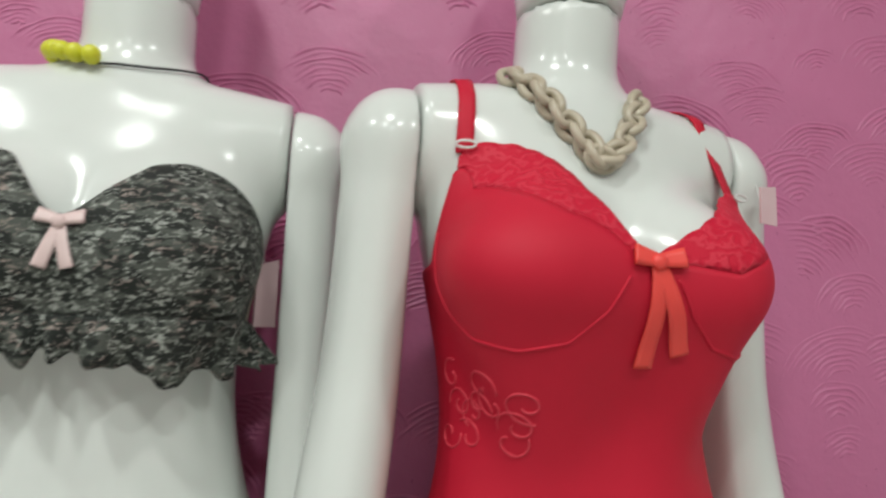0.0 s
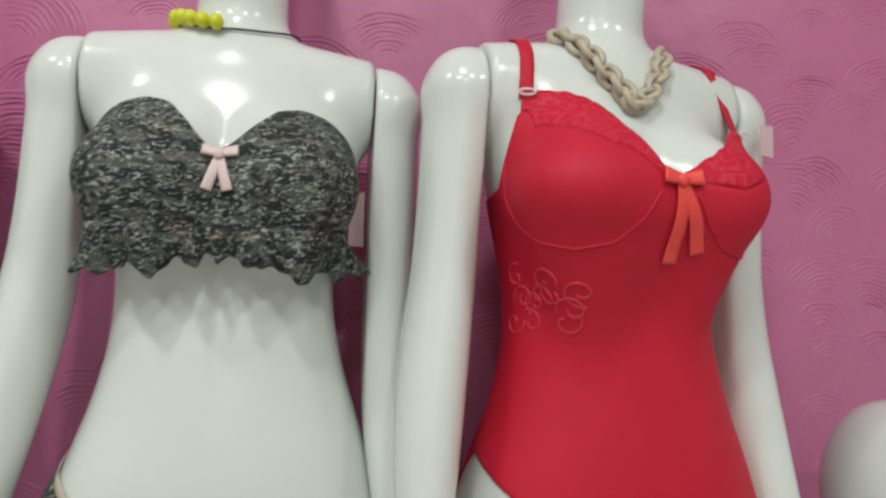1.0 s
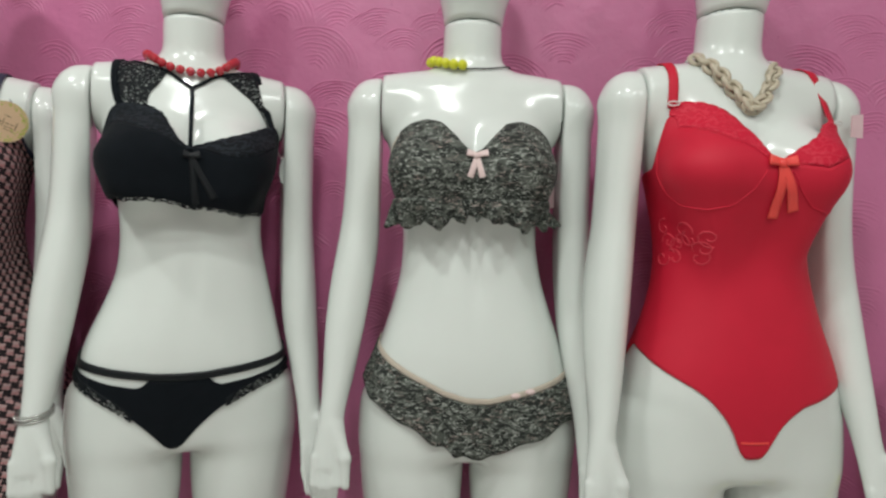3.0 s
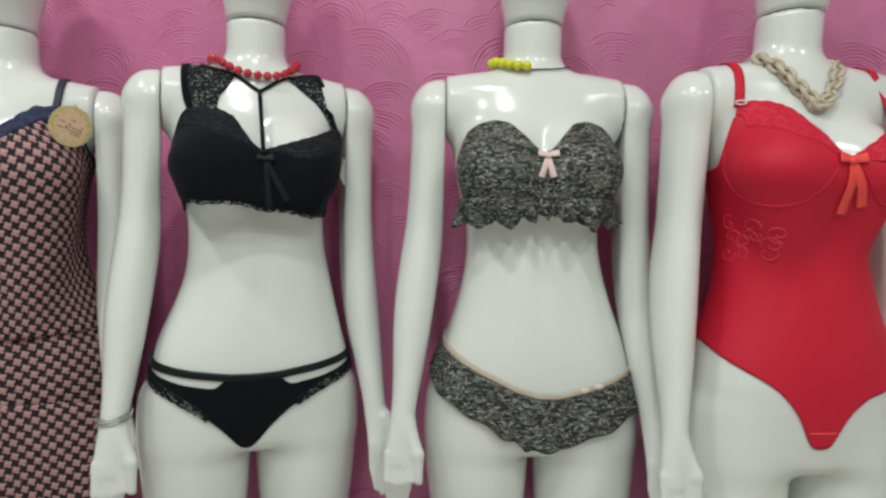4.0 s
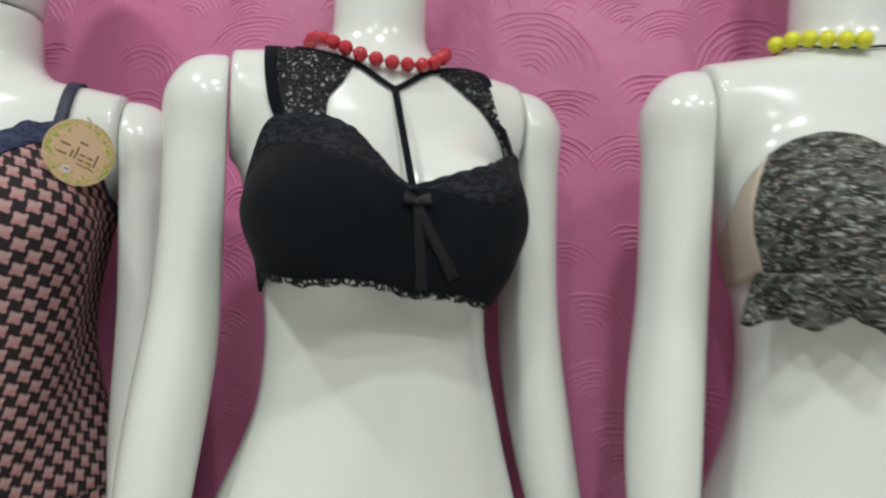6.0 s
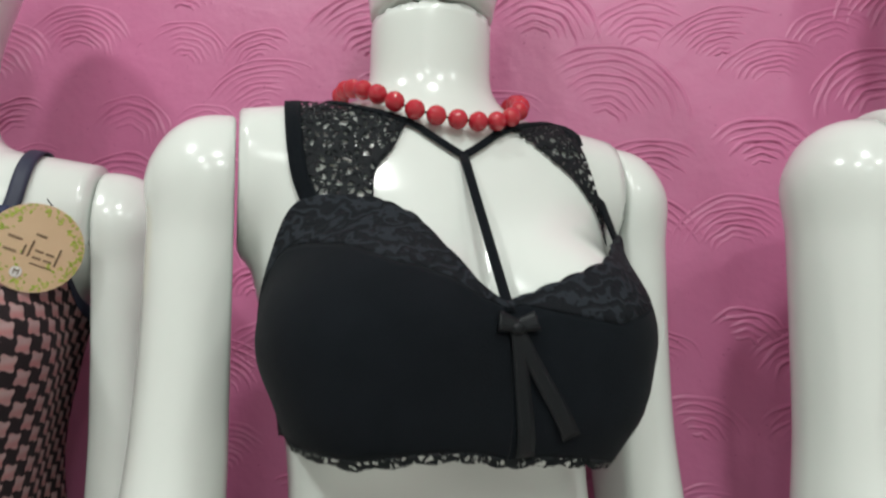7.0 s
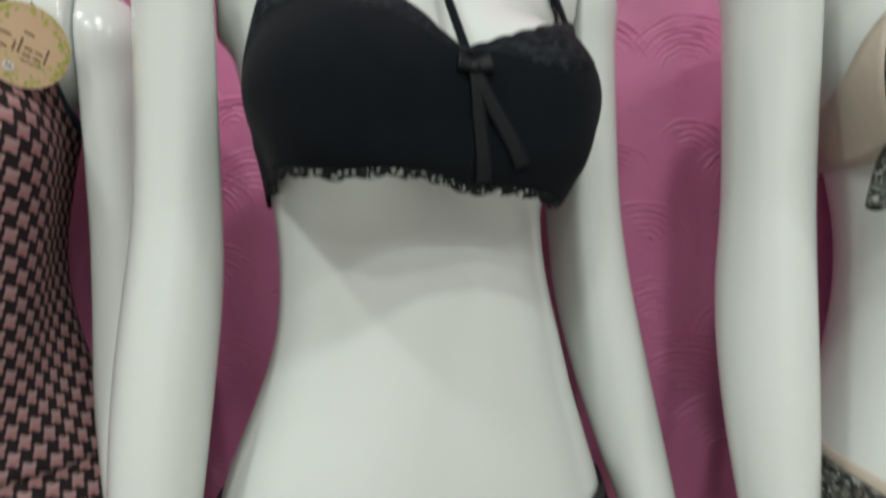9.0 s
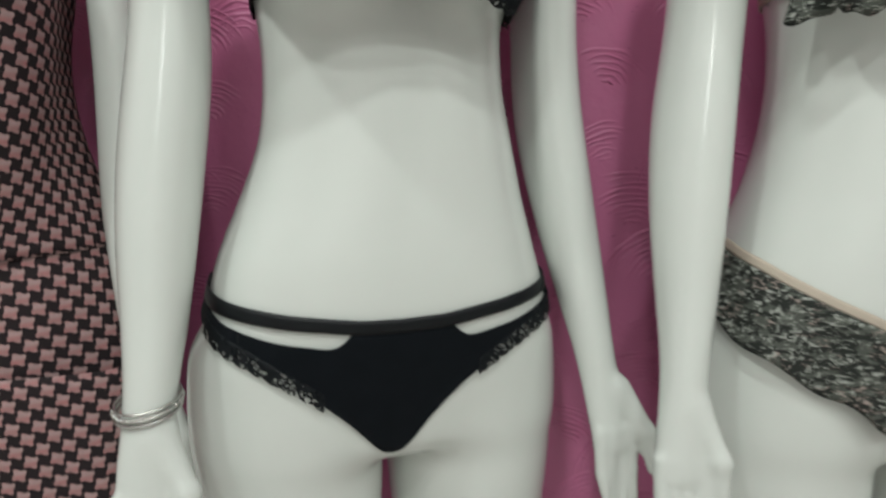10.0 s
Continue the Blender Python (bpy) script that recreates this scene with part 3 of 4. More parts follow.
def hung_ribbon(foot, normal, points, width, lift=0.003, thick=0.0014, count=48, fn=trunk):
    """A band that is taut through the air from a cup's corner to the shoulder, then lies on the form."""
    P, N = on_form(points, lift, count, fn)
    t = np.linspace(0, 1, 14, endpoint=False)[:, None]
    A = np.asarray(foot, float) * (1 - t) + P[0] * t
    B = np.asarray(normal, float) * (1 - t) + N[0] * t
    B /= np.linalg.norm(B, axis=1)[:, None]
    return band(np.concatenate([A, P]), np.concatenate([B, N]), width, thick)


def patch(corner_lines, lift=0.003, n=18, m=14, thick=0.001, fn=trunk):
    """A cloth between two rough lines, laid on the form."""
    a, _ = on_form(corner_lines[0], 0, n, fn)
    b, _ = on_form(corner_lines[1], 0, n, fn)
    t = np.linspace(0, 1, m)[None, :, None]
    P, N = settle(fn, a[:, None] * (1 - t) + b[:, None] * t, 5)
    uv = np.stack([P[..., 0], P[..., 2]], -1)
    return sheet(P + N * lift, N, thick, uv)


def add(name, geo, mat, parent, label=""):
    v, f = geo[0], geo[1]
    return part(name, mesh_of(name, v, f, mat, geo[2] if len(geo) > 2 else None), parent, label)


def R3(th_deg, z, form=None):
    """A point on the form at an angle and a height."""
    P, _ = (form or BARE).place(np.array(math.radians(th_deg)), np.array(z))
    return tuple(float(v) for v in P)


# ---- the shop's shell ----
WALL_Y = 0.296
WEST, EAST, SOUTH = -2.3, 2.5, -3.248


def structure(name, geo, mat, label, smooth=False):
    ob = new(name, mesh_of(name, geo[0], geo[1], mat, None, smooth))
    return tagged(ob, label, name.split("_")[0], "", "structure")


structure("floor", box(WEST, EAST, SOUTH, WALL_Y, -0.1, -0.006), JOINT, "floor of pale glossy tiles with grey joints")
structure("ceiling", box(WEST, EAST, SOUTH, WALL_Y, CEILING, CEILING + 0.1), PALE_WALL, "plain white ceiling with round lamps set in")
wall = structure("wall_north", box(WEST, EAST, WALL_Y, WALL_Y + 0.12, -0.1, CEILING + 0.1), PINK, "pink plaster wall combed with overlapping arcs")
structure("wall_west", box(WEST - 0.1, WEST, SOUTH - 0.1, WALL_Y + 0.12, -0.1, CEILING + 0.1), PALE_WALL, "plain pale side wall")
structure("wall_east", box(EAST, EAST + 0.1, SOUTH - 0.1, WALL_Y + 0.12, -0.1, CEILING + 0.1), PALE_WALL, "plain pale side wall")
structure("wall_south", box(WEST, EAST, SOUTH - 0.1, SOUTH, -0.1, CEILING + 0.1), PALE_WALL, "plain pale rear wall of the shop")


def combed_arcs():
    """Fans of wavering ridges, as a toothed trowel leaves them, overlapping all over the wall."""
    rnd = random.Random(5)
    verts, faces = [], []
    fans = []
    z = 0.05
    while z < 2.5:
        x = WEST + rnd.uniform(0, 0.1)
        while x < EAST:
            fans.append((x + rnd.uniform(-0.03, 0.03), z + rnd.uniform(-0.035, 0.035)))
            x += rnd.uniform(0.085, 0.13)
        z += 0.074
    for cx, cz in fans:
        seen = 0.55 < cz < 1.95 and -1.7 < cx < 1.6
        if rnd.random() < (0.05 if seen else 0.5):
            continue
        lean = rnd.uniform(-0.4, 0.4)
        span = rnd.uniform(0.7, 1.35)
        r0, pitch, count = rnd.uniform(0.009, 0.024), rnd.uniform(0.0066, 0.0086), rnd.randint(5, 10)
        squash = rnd.uniform(0.75, 1.0)
        strong = rnd.uniform(0.6, 1.55)
        for k in range(count):
            r = r0 + pitch * k
            a0, a1 = -span + rnd.uniform(-0.2, 0.25), span + rnd.uniform(-0.25, 0.2)
            n = max(8, int(r * (a1 - a0) / 0.0055))
            ph = rnd.uniform(0, 6)
            w = rnd.uniform(0.0022, 0.0034)
            hgt = strong * rnd.uniform(0.0010, 0.0022)
            base = len(verts)
            for i in range(n + 1):
                t = i / n
                a = a0 + (a1 - a0) * t
                rr = r + 0.0011 * math.sin(ph + 7 * a) + rnd.uniform(-0.0003, 0.0003)
                fade = min(1, 5 * t, 5 * (1 - t)) * (0.75 + 0.25 * math.sin(ph * 2 + 11 * a))
                for o, hh in ((-w, -0.0004), (-0.3 * w, hgt * fade), (0.35 * w, hgt * fade * 0.9), (w * 1.1, -0.0004)):
                    u, v = (rr + o) * math.sin(a), (rr + o) * math.cos(a) * squash
                    verts.append((cx + u * math.cos(lean) + v * math.sin(lean), WALL_Y - hh, cz - u * math.sin(lean) + v * math.cos(lean)))
            for i in range(n):
                for j in range(3):
                    p = base + i * 4 + j
                    faces.append((p, p + 4, p + 5, p + 1))
    return verts, faces


ridges = add("combed_ridges", combed_arcs(), PINK, wall)
tagged(ridges, kind="stuff")

# ---- lamps in the ceiling ----
ring_geo = tube([(0.075 * math.cos(a), 0.075 * math.sin(a), -0.004) for a in np.linspace(0, 2 * math.pi, 32, endpoint=False)], 0.008, 8, True)
ring_mesh = mesh_of("trim_ring", *ring_geo, METAL_WHITE)
for lx, ly in LAMPS:
    lamp = thing("ceiling_lamp", pose(lx, ly, CEILING), "round white LED lamp set in the ceiling", "ceiling lamp", "ceiling lamps")
    part("trim_ring", ring_mesh, lamp)
    data = bpy.data.lights.new("led_disc", "AREA")
    data.shape, data.size, data.energy, data.color = "DISK", 0.15, LAMP_WATTS, (0.95, 1.0, 0.96)
    led = new("led_disc", data)
    led.parent = lamp
    led.matrix_basis = pose(0, 0, -0.012)

# ---- mannequins ----
BODY, SWAYED, SHIFTED = mannequin_mesh()
PLACES = {"check": pose(-0.946, 0.125, -0.009, 0, 0, 19.4), "black": pose(-0.490, 0.127, 0, 0, 0, 25.0), "tweed": pose(-0.012, 0.151, 0, 0, 0, 5.5), "red": pose(0.397, 0.110, 0.002, 0, 0, 9.0)}
LOOKS = {"check": "glossy white mannequin dressed in checked nightwear", "black": "glossy white mannequin in black lace lingerie", "tweed": "glossy white mannequin in a smoky printed lingerie set",
         "red": "glossy white mannequin in a red lace bodysuit"}
for key, m in PLACES.items():
    ob = new("mannequin", {"red": SWAYED, "black": SHIFTED}.get(key, BODY))
    ob.matrix_world = m
    tagged(ob, LOOKS[key], "mannequin", "mannequins along the wall")

bust_v = [skin(cut_bust, (-0.21, -0.18, 0.78), (0.21, 0.16, 1.51), 0.0072), skin(cut_head, (-0.09, -0.12, 1.46), (0.09, 0.09, 1.735), 0.0072)]
LOW = pose(0.770, 0.13, -0.697, 0, 0, 0)
low = new("mannequin", mesh_of("bust_mannequin", np.concatenate([b[0] for b in bust_v]), np.concatenate([bust_v[0][1], bust_v[1][1] + len(bust_v[0][0])]), WHITE))
low.matrix_world = LOW
tagged(low, "low white half mannequin with egg-shaped head, yellow top", "mannequin", "mannequins along the wall")
plinth = thing("display_plinth", pose(0.770, 0.13, 0), "low white display block under the half mannequin", "plinth")
add("block", box(-0.2, 0.2, -0.15, 0.15, 0, 0.098, 0.004), METAL_WHITE, plinth)


# ---- black lingerie ----
def bow(parent, mat, form, th, z, lean_l, lean_r, length, width, knot, out=0.006):
    """Two satin tails, a knot and two flat loops, lying on the dressed form."""
    r = float(form.at(np.array(math.radians(th)), np.array(z)))
    deg = lambda dx: th + math.degrees(dx / r)
    for a, l in ((lean_l, length), (lean_r, length * 0.98)):
        pts = [(deg(math.sin(a) * s * l), z - math.cos(a) * s * l) for s in np.linspace(0, 1, 6)]
        add("bow_tail", polar_ribbon(pts, np.linspace(width * 0.75, width, 24), form, out, 0.0012, 24), mat, parent)
    for side in (-1, 1):
        pts = [(deg(side * s * knot * 1.7), z + 0.001 + 0.003 * s) for s in np.linspace(0.1, 1, 6)]
        add("bow_loop", polar_ribbon(pts, np.linspace(width * 0.7, width * 1.05, 16), form, out + 0.002, 0.003, 16), mat, parent)
    c, _ = form.place(np.array(math.radians(th)), np.array(z), out + 0.0015)
    add("bow_knot", ball(c, knot * 0.55, 12, 8, (1.0, 0.55, 0.9)), mat, parent)


def full(amount, at=50, wide=20, right=1.0):
    """Padding of the cups, most towards the sides; right: the share of it on the cup at +x."""
    return lambda th, z: amount * np.where(th > 0, right, 1.0) * np.exp(-((np.abs(np.degrees(th)) - at) / wide) ** 2) * np.exp(-((z - 1.231) / 0.045) ** 2)


def corner(amount):
    """The outer top corner of the cup at +x, standing off the chest."""
    return lambda th, z: amount * np.exp(-((np.degrees(th) - 64) / 17) ** 2) * np.exp(-((z - 1.286) / 0.055) ** 2)


def black_set(m):
    bra = thing("bra", m, "black padded bra with lace shoulders, worn by a mannequin", "bra")
    fit = Form(0.85, lambda th: 0.08 + np.where(th < 0, 0.5, 0.9) * np.clip((np.abs(np.degrees(th)) - 36) / 26, 0, 1), 1.10, lambda th, z: full(0.020, 44, 24, 0.2)(th, z) + corner(0.012)(th, z))
    top0 = curve((0, 1.251), (5, 1.257), (13, 1.281), (24, 1.306), (38, 1.319), (54, 1.323), (62, 1.322), (66, 1.312), (69, 1.272), (72, 1.235), (78, 1.217), (92, 1.211), (130, 1.219), (180, 1.234))
    right = curve((0, 1.252), (20, 1.268), (40, 1.284), (58, 1.299), (66, 1.306), (72, 1.288), (79, 1.260), (88, 1.250), (130, 1.240), (180, 1.235))
    top = lambda th: np.where(np.sin(th) > 0, right(th), top0(th))
    low = lambda th: 1.165 + 0.004 * np.abs(np.sin(th * 5.5)) - 0.010 * np.sin(2 * th) * (np.cos(th) > 0)
    trim = lambda th: 0.003 + 0.030 * np.clip((np.abs(np.degrees(th)) - 4) / 22, 0, 1) * np.clip((np.where(th < 0, 72, 68) - np.abs(np.degrees(th))) / 6, 0, 1)
    for name, a in (("cup", (-74, 0)), ("cup", (0, 68))):
        add(name, cloth(low, lambda th: top(th) - trim(th), a[0], a[1], 80, 26, 0.003, form=fit), BLACK, bra)
        add("lace_trim", cloth(lambda th: top(th) - trim(th) - 0.0005, lambda th: top(th) + 0.0013 * np.abs(np.sin(th * 24)), a[0], a[1], 110, 8, 0.0034, 0.001, form=fit), BLACK_EMBOSS, bra, "scalloped black lace edge")
    add("back_band", cloth(low, top, 68, 286, 90, 10, 0.003, form=fit), BLACK, bra)
    add("lace_hem", cloth(lambda th: low(th) - 0.003 - 0.0025 * np.abs(np.sin(th * 24)), lambda th: low(th) + 0.001, n=220, m=4, off=0.0034, thick=0.0008, form=fit), BLACK_LACE, bra, "scalloped black lace hem")
    for s in (-1, 1):
        foot = R3(65, 1.298, fit) if s > 0 else (-0.113, -0.09, 1.318)
        outer = [(-0.112, -0.09, 1.322) if s < 0 else foot, (-0.111, -0.06, 1.355) if s < 0 else (0.110, -0.06, 1.352), (-0.110 if s < 0 else 0.094, -0.02, 1.40)]
        inner = [(-0.070, -0.11, 1.322), (-0.066, -0.085, 1.346), (-0.050, -0.075, 1.364), (-0.036, -0.06, 1.388)] if s < 0 else [foot, (0.096, -0.06, 1.342), (0.072, -0.065, 1.364), (0.044, -0.06, 1.386)]
        add("lace_panel", patch([outer, inner], 0.003), BLACK_LACE, bra, "open black lace shoulder panel")
        add("strap", ribbon([foot, (-0.114, -0.06, 1.355), (-0.113, -0.02, 1.40), (-0.105, 0.04, 1.40), (-0.09, 0.09, 1.33), (-0.08, 0.11, 1.25)], 0.011, 0.0034, 0.0012, 60) if s < 0 else hung_ribbon(foot, (0.5, -0.8, 0.3), [(0.103, -0.045, 1.385), (0.099, -0.02, 1.40), (0.098, 0.04, 1.40), (0.09, 0.09, 1.33), (0.08, 0.11, 1.25)], 0.011, 0.0034, 0.0012), BLACK, bra)
        add("neck_cord", ribbon([(0, -0.09, 1.365), (s * 0.02, -0.08, 1.375), (s * 0.05, -0.06, 1.392), (s * 0.09, -0.03, 1.400)], 0.0055, 0.0036, 0.0012, 30), BLACK, bra)
    c0, _ = fit.place(np.array(0.0), np.array(1.247), 0.004)
    c1, _ = on_form([(0, -0.09, 1.366), (0, -0.09, 1.360)], 0.004, 2)
    line = np.array([c1[0] + (c0 - c1[0]) * s for s in np.linspace(0, 1, 12)])
    add("centre_strap", band(line, np.broadcast_to(np.array([0.0, -1.0, 0.25]), line.shape), 0.0065, 0.0014), BLACK, bra)
    bow(bra, BLACK_SATIN, fit, 1, 1.238, 0.10, 0.50, 0.070, 0.011, 0.0075)
    pants = thing("panties", m, "black cut-out bikini briefs with lace edges on a mannequin", "panties")
    waist = curve((0, 0.900), (20, 0.901), (45, 0.908), (70, 0.918), (90, 0.926), (180, 0.93))
    leg0 = curve((0, 0.776), (6, 0.778), (12, 0.788), (22, 0.810), (36, 0.838), (55, 0.868), (75, 0.890), (95, 0.900), (130, 0.83), (180, 0.78))
    leg = lambda th: leg0(th + 0.10 * np.cos(th))
    slit_low = curve((0, 0.885), (20, 0.884), (30, 0.877), (50, 0.885), (70, 0.900), (84, 0.914), (95, 0.918), (180, 0.92))
    span = Form(0.5)
    add("waist_band", sway(cloth(lambda th: waist(th) - 0.012, waist, n=160, m=4, off=0.0035, form=span), HIP_SHIFT), BLACK_SATIN, pants)
    add("front_panel", sway(cloth(lambda th: leg(th) + 0.009 * np.clip((np.abs(np.degrees(th)) - 38) / 5, 0, 1), lambda th: np.minimum(waist(th) - 0.011, slit_low(th) + 0.03 * np.clip((36 - np.abs(np.degrees(th))) / 22, 0, 1) ** 2), -62, 62, 120, 22, 0.003, form=span), HIP_SHIFT), BLACK, pants)
    add("back_panel", sway(cloth(leg, slit_low, 62, 298, 120, 12, 0.003, form=span), HIP_SHIFT), BLACK, pants)
    for a in ((36, 78), (-78, -36)):
        add("lace_edge", sway(cloth(lambda th: leg(th) - 0.004 - 0.002 * np.abs(np.sin(th * 40)), lambda th: leg(th) + 0.011, a[0], a[1], 60, 5, 0.0042, 0.0008, form=span), HIP_SHIFT), BLACK_LACE, pants, "black lace leg edging")
    return bra, pants


black_set(PLACES["black"])


def bead_necklace(m):
    neck = thing("bead_necklace", m, "string of glossy round red beads around the neck", "necklace")
    bead = mesh_of("bead", *ball((0, 0, 0), 0.0073, 18, 12), RED_BEAD)
    ring = []
    for a in np.linspace(0, 2 * math.pi, 120, endpoint=False):
        ring.append((0.063 * math.sin(a) - 0.003, 0.004 - 0.067 * math.cos(a), 1.393 - 0.010 * math.cos(a) - 0.005 * math.sin(a)))
    ring, _ = settle(trunk, np.array(ring), 5, 0.0078)
    arc = np.concatenate([[0], np.cumsum(np.linalg.norm(np.diff(np.concatenate([ring, ring[:1]]), axis=0), axis=1))])
    count = int(arc[-1] / 0.0154)
    at = np.linspace(0, arc[-1], count, endpoint=False)
    path = [np.array([np.interp(v, arc, np.append(ring[:, c], ring[0, c])) for c in range(3)]) for v in at]
    for q in path:
        part("bead", bead, neck, "", pose(*q))
    add("string", tube(path, 0.0008, 6, True), BLACK_CORD, neck)


bead_necklace(PLACES["black"])


def bracelet(m):
    b = thing("bracelet", m, "thin sparkling silver bracelet round the wrist", "bracelet")
    for dz, rr in ((0.0, 0.0015), (0.0045, 0.0015), (0.009, 0.0013)):
        path = [(-0.2145 + 0.0245 * math.cos(a), -0.073 + 0.0245 * math.sin(a), 0.840 + dz + 0.004 * math.sin(a) + 0.003 * math.cos(a)) for a in np.linspace(0, 2 * math.pi, 48, endpoint=False)]
        add("band", tube(path, rr, 6, True), SILVER, b)
    for k in range(30):
        a = 2 * math.pi * k / 30
        add("stone", ball((-0.2145 + 0.0255 * math.cos(a), -0.073 + 0.0255 * math.sin(a), 0.845 + 0.004 * math.sin(a) + 0.003 * math.cos(a)), 0.0018, 6, 4), SILVER, b)


bracelet(PLACES["black"])


# ---- smoky printed set ----
def tweed_set(m):
    bra = thing("bra", m, "strapless smoky printed bra with frilled hem on a mannequin", "bra")
    fit = Form(0.7, 0.36, 1.10, full(0.011))
    top = curve((0, 1.254), (5, 1.258), (14, 1.280), (28, 1.303), (42, 1.309), (54, 1.303), (64, 1.284), (74, 1.252), (88, 1.232), (180, 1.22))
    low = curve((0, 1.176), (60, 1.178), (90, 1.175), (180, 1.175))
    for a in ((-60, 0), (0, 80)):
        add("cup", cloth(low, top, a[0], a[1], 80, 24, 0.003, 0.003, form=fit), TWEED, bra)
    add("back_band", cloth(low, lambda th: top(th) - 0.004, 80, 300, 80, 8, 0.003, form=fit), BEIGE, bra, "plain beige back band")
    frill = lambda th, t, z: 0.006 + (1 - t) * (0.010 + 0.0085 * np.sin(th * 23 + 1.4 * np.sin(th * 5)) + 0.026 * np.clip((np.where(th < 0, 8, 0) + np.abs(np.degrees(th)) - 60) / 22, 0, 1))
    add("frill", cloth(lambda th: low(th) - 0.028 + 0.013 * np.exp(-(np.degrees(th) / 34) ** 2) + 0.0020 * np.sin(th * 23 + 2.0) + 0.0012 * np.sin(th * 61) + 0.003 * np.sin(th * 6 + 1), lambda th: low(th) + 0.010, -63, 82, 260, 8, frill, 0.0012, form=fit), TWEED, bra, "gathered printed frill")
    bow(bra, ROSE_SATIN, fit, 1.5, 1.248, -0.36, 0.30, 0.032, 0.010, 0.010)
    pants = thing("panties", m, "smoky printed frilled briefs with beige waistband on a mannequin", "panties")
    span = Form(0.4)
    slope = lambda th: -0.017 * np.sin(th)
    w0 = curve((0, 0.876), (20, 0.881), (45, 0.901), (70, 0.926), (90, 0.938), (180, 0.943))
    waist = lambda th: w0(th) + slope(th)
    add("waist_band", cloth(lambda th: waist(th) - 0.010, waist, n=150, m=4, off=0.003, form=span), BEIGE, pants, "thin beige waistband")
    l0 = curve((0, 0.782), (14, 0.784), (30, 0.796), (50, 0.822), (75, 0.858), (92, 0.880), (130, 0.83), (180, 0.79))
    wave = lambda th, t, z: 0.005 + (1 - t) * (0.005 + 0.003 * np.sin(th * 17 + 1.5 * np.sin(th * 4)))
    add("frill", cloth(lambda th: l0(th) + slope(th) + 0.003 * np.sin(th * 17 + 1), lambda th: waist(th) - 0.009, n=260, m=14, off=wave, form=span), TWEED, pants, "gathered printed frill")
    for k in range(2):
        c = R3(38 + 9 * k, float(waist(math.radians(38 + 9 * k))) - 0.004)
        add("small_bow", ball((c[0], c[1] - 0.005, c[2]), 0.006, 10, 7, (1.3, 0.5, 0.8)), ROSE_SATIN, pants)
    return bra, pants


tweed_set(PLACES["tweed"])


def yellow_necklace(m):
    neck = thing("bead_necklace", m, "short row of matte yellow beads on black cord", "necklace")
    path = []
    for i in range(48):
        a = 2 * math.pi * i / 48
        p = np.array([0.060 * math.sin(a), 0.010 - 0.061 * math.cos(a), 1.405 - 0.004 * math.cos(a) + 0.004 * math.sin(a)])
        q, _ = settle(trunk, p[None], 5, 0.0022)
        path.append(q[0])
    add("cord", tube(path, 0.0012, 6, True), BLACK_CORD, neck)
    bead = mesh_of("bead", *ball((0, 0, 0), 0.0085, 16, 10, (0.9, 1, 1)), YELLOW_BEAD)
    for k in range(6):
        a = math.radians(-85 + 13.6 * k)
        p = np.array([0.062 * math.sin(a), 0.010 - 0.063 * math.cos(a), 1.402])
        q, _ = settle(trunk, p[None], 5, 0.008)
        part("bead", bead, neck, "", pose(*q[0], 0, 0, math.degrees(a)))


yellow_necklace(PLACES["tweed"])


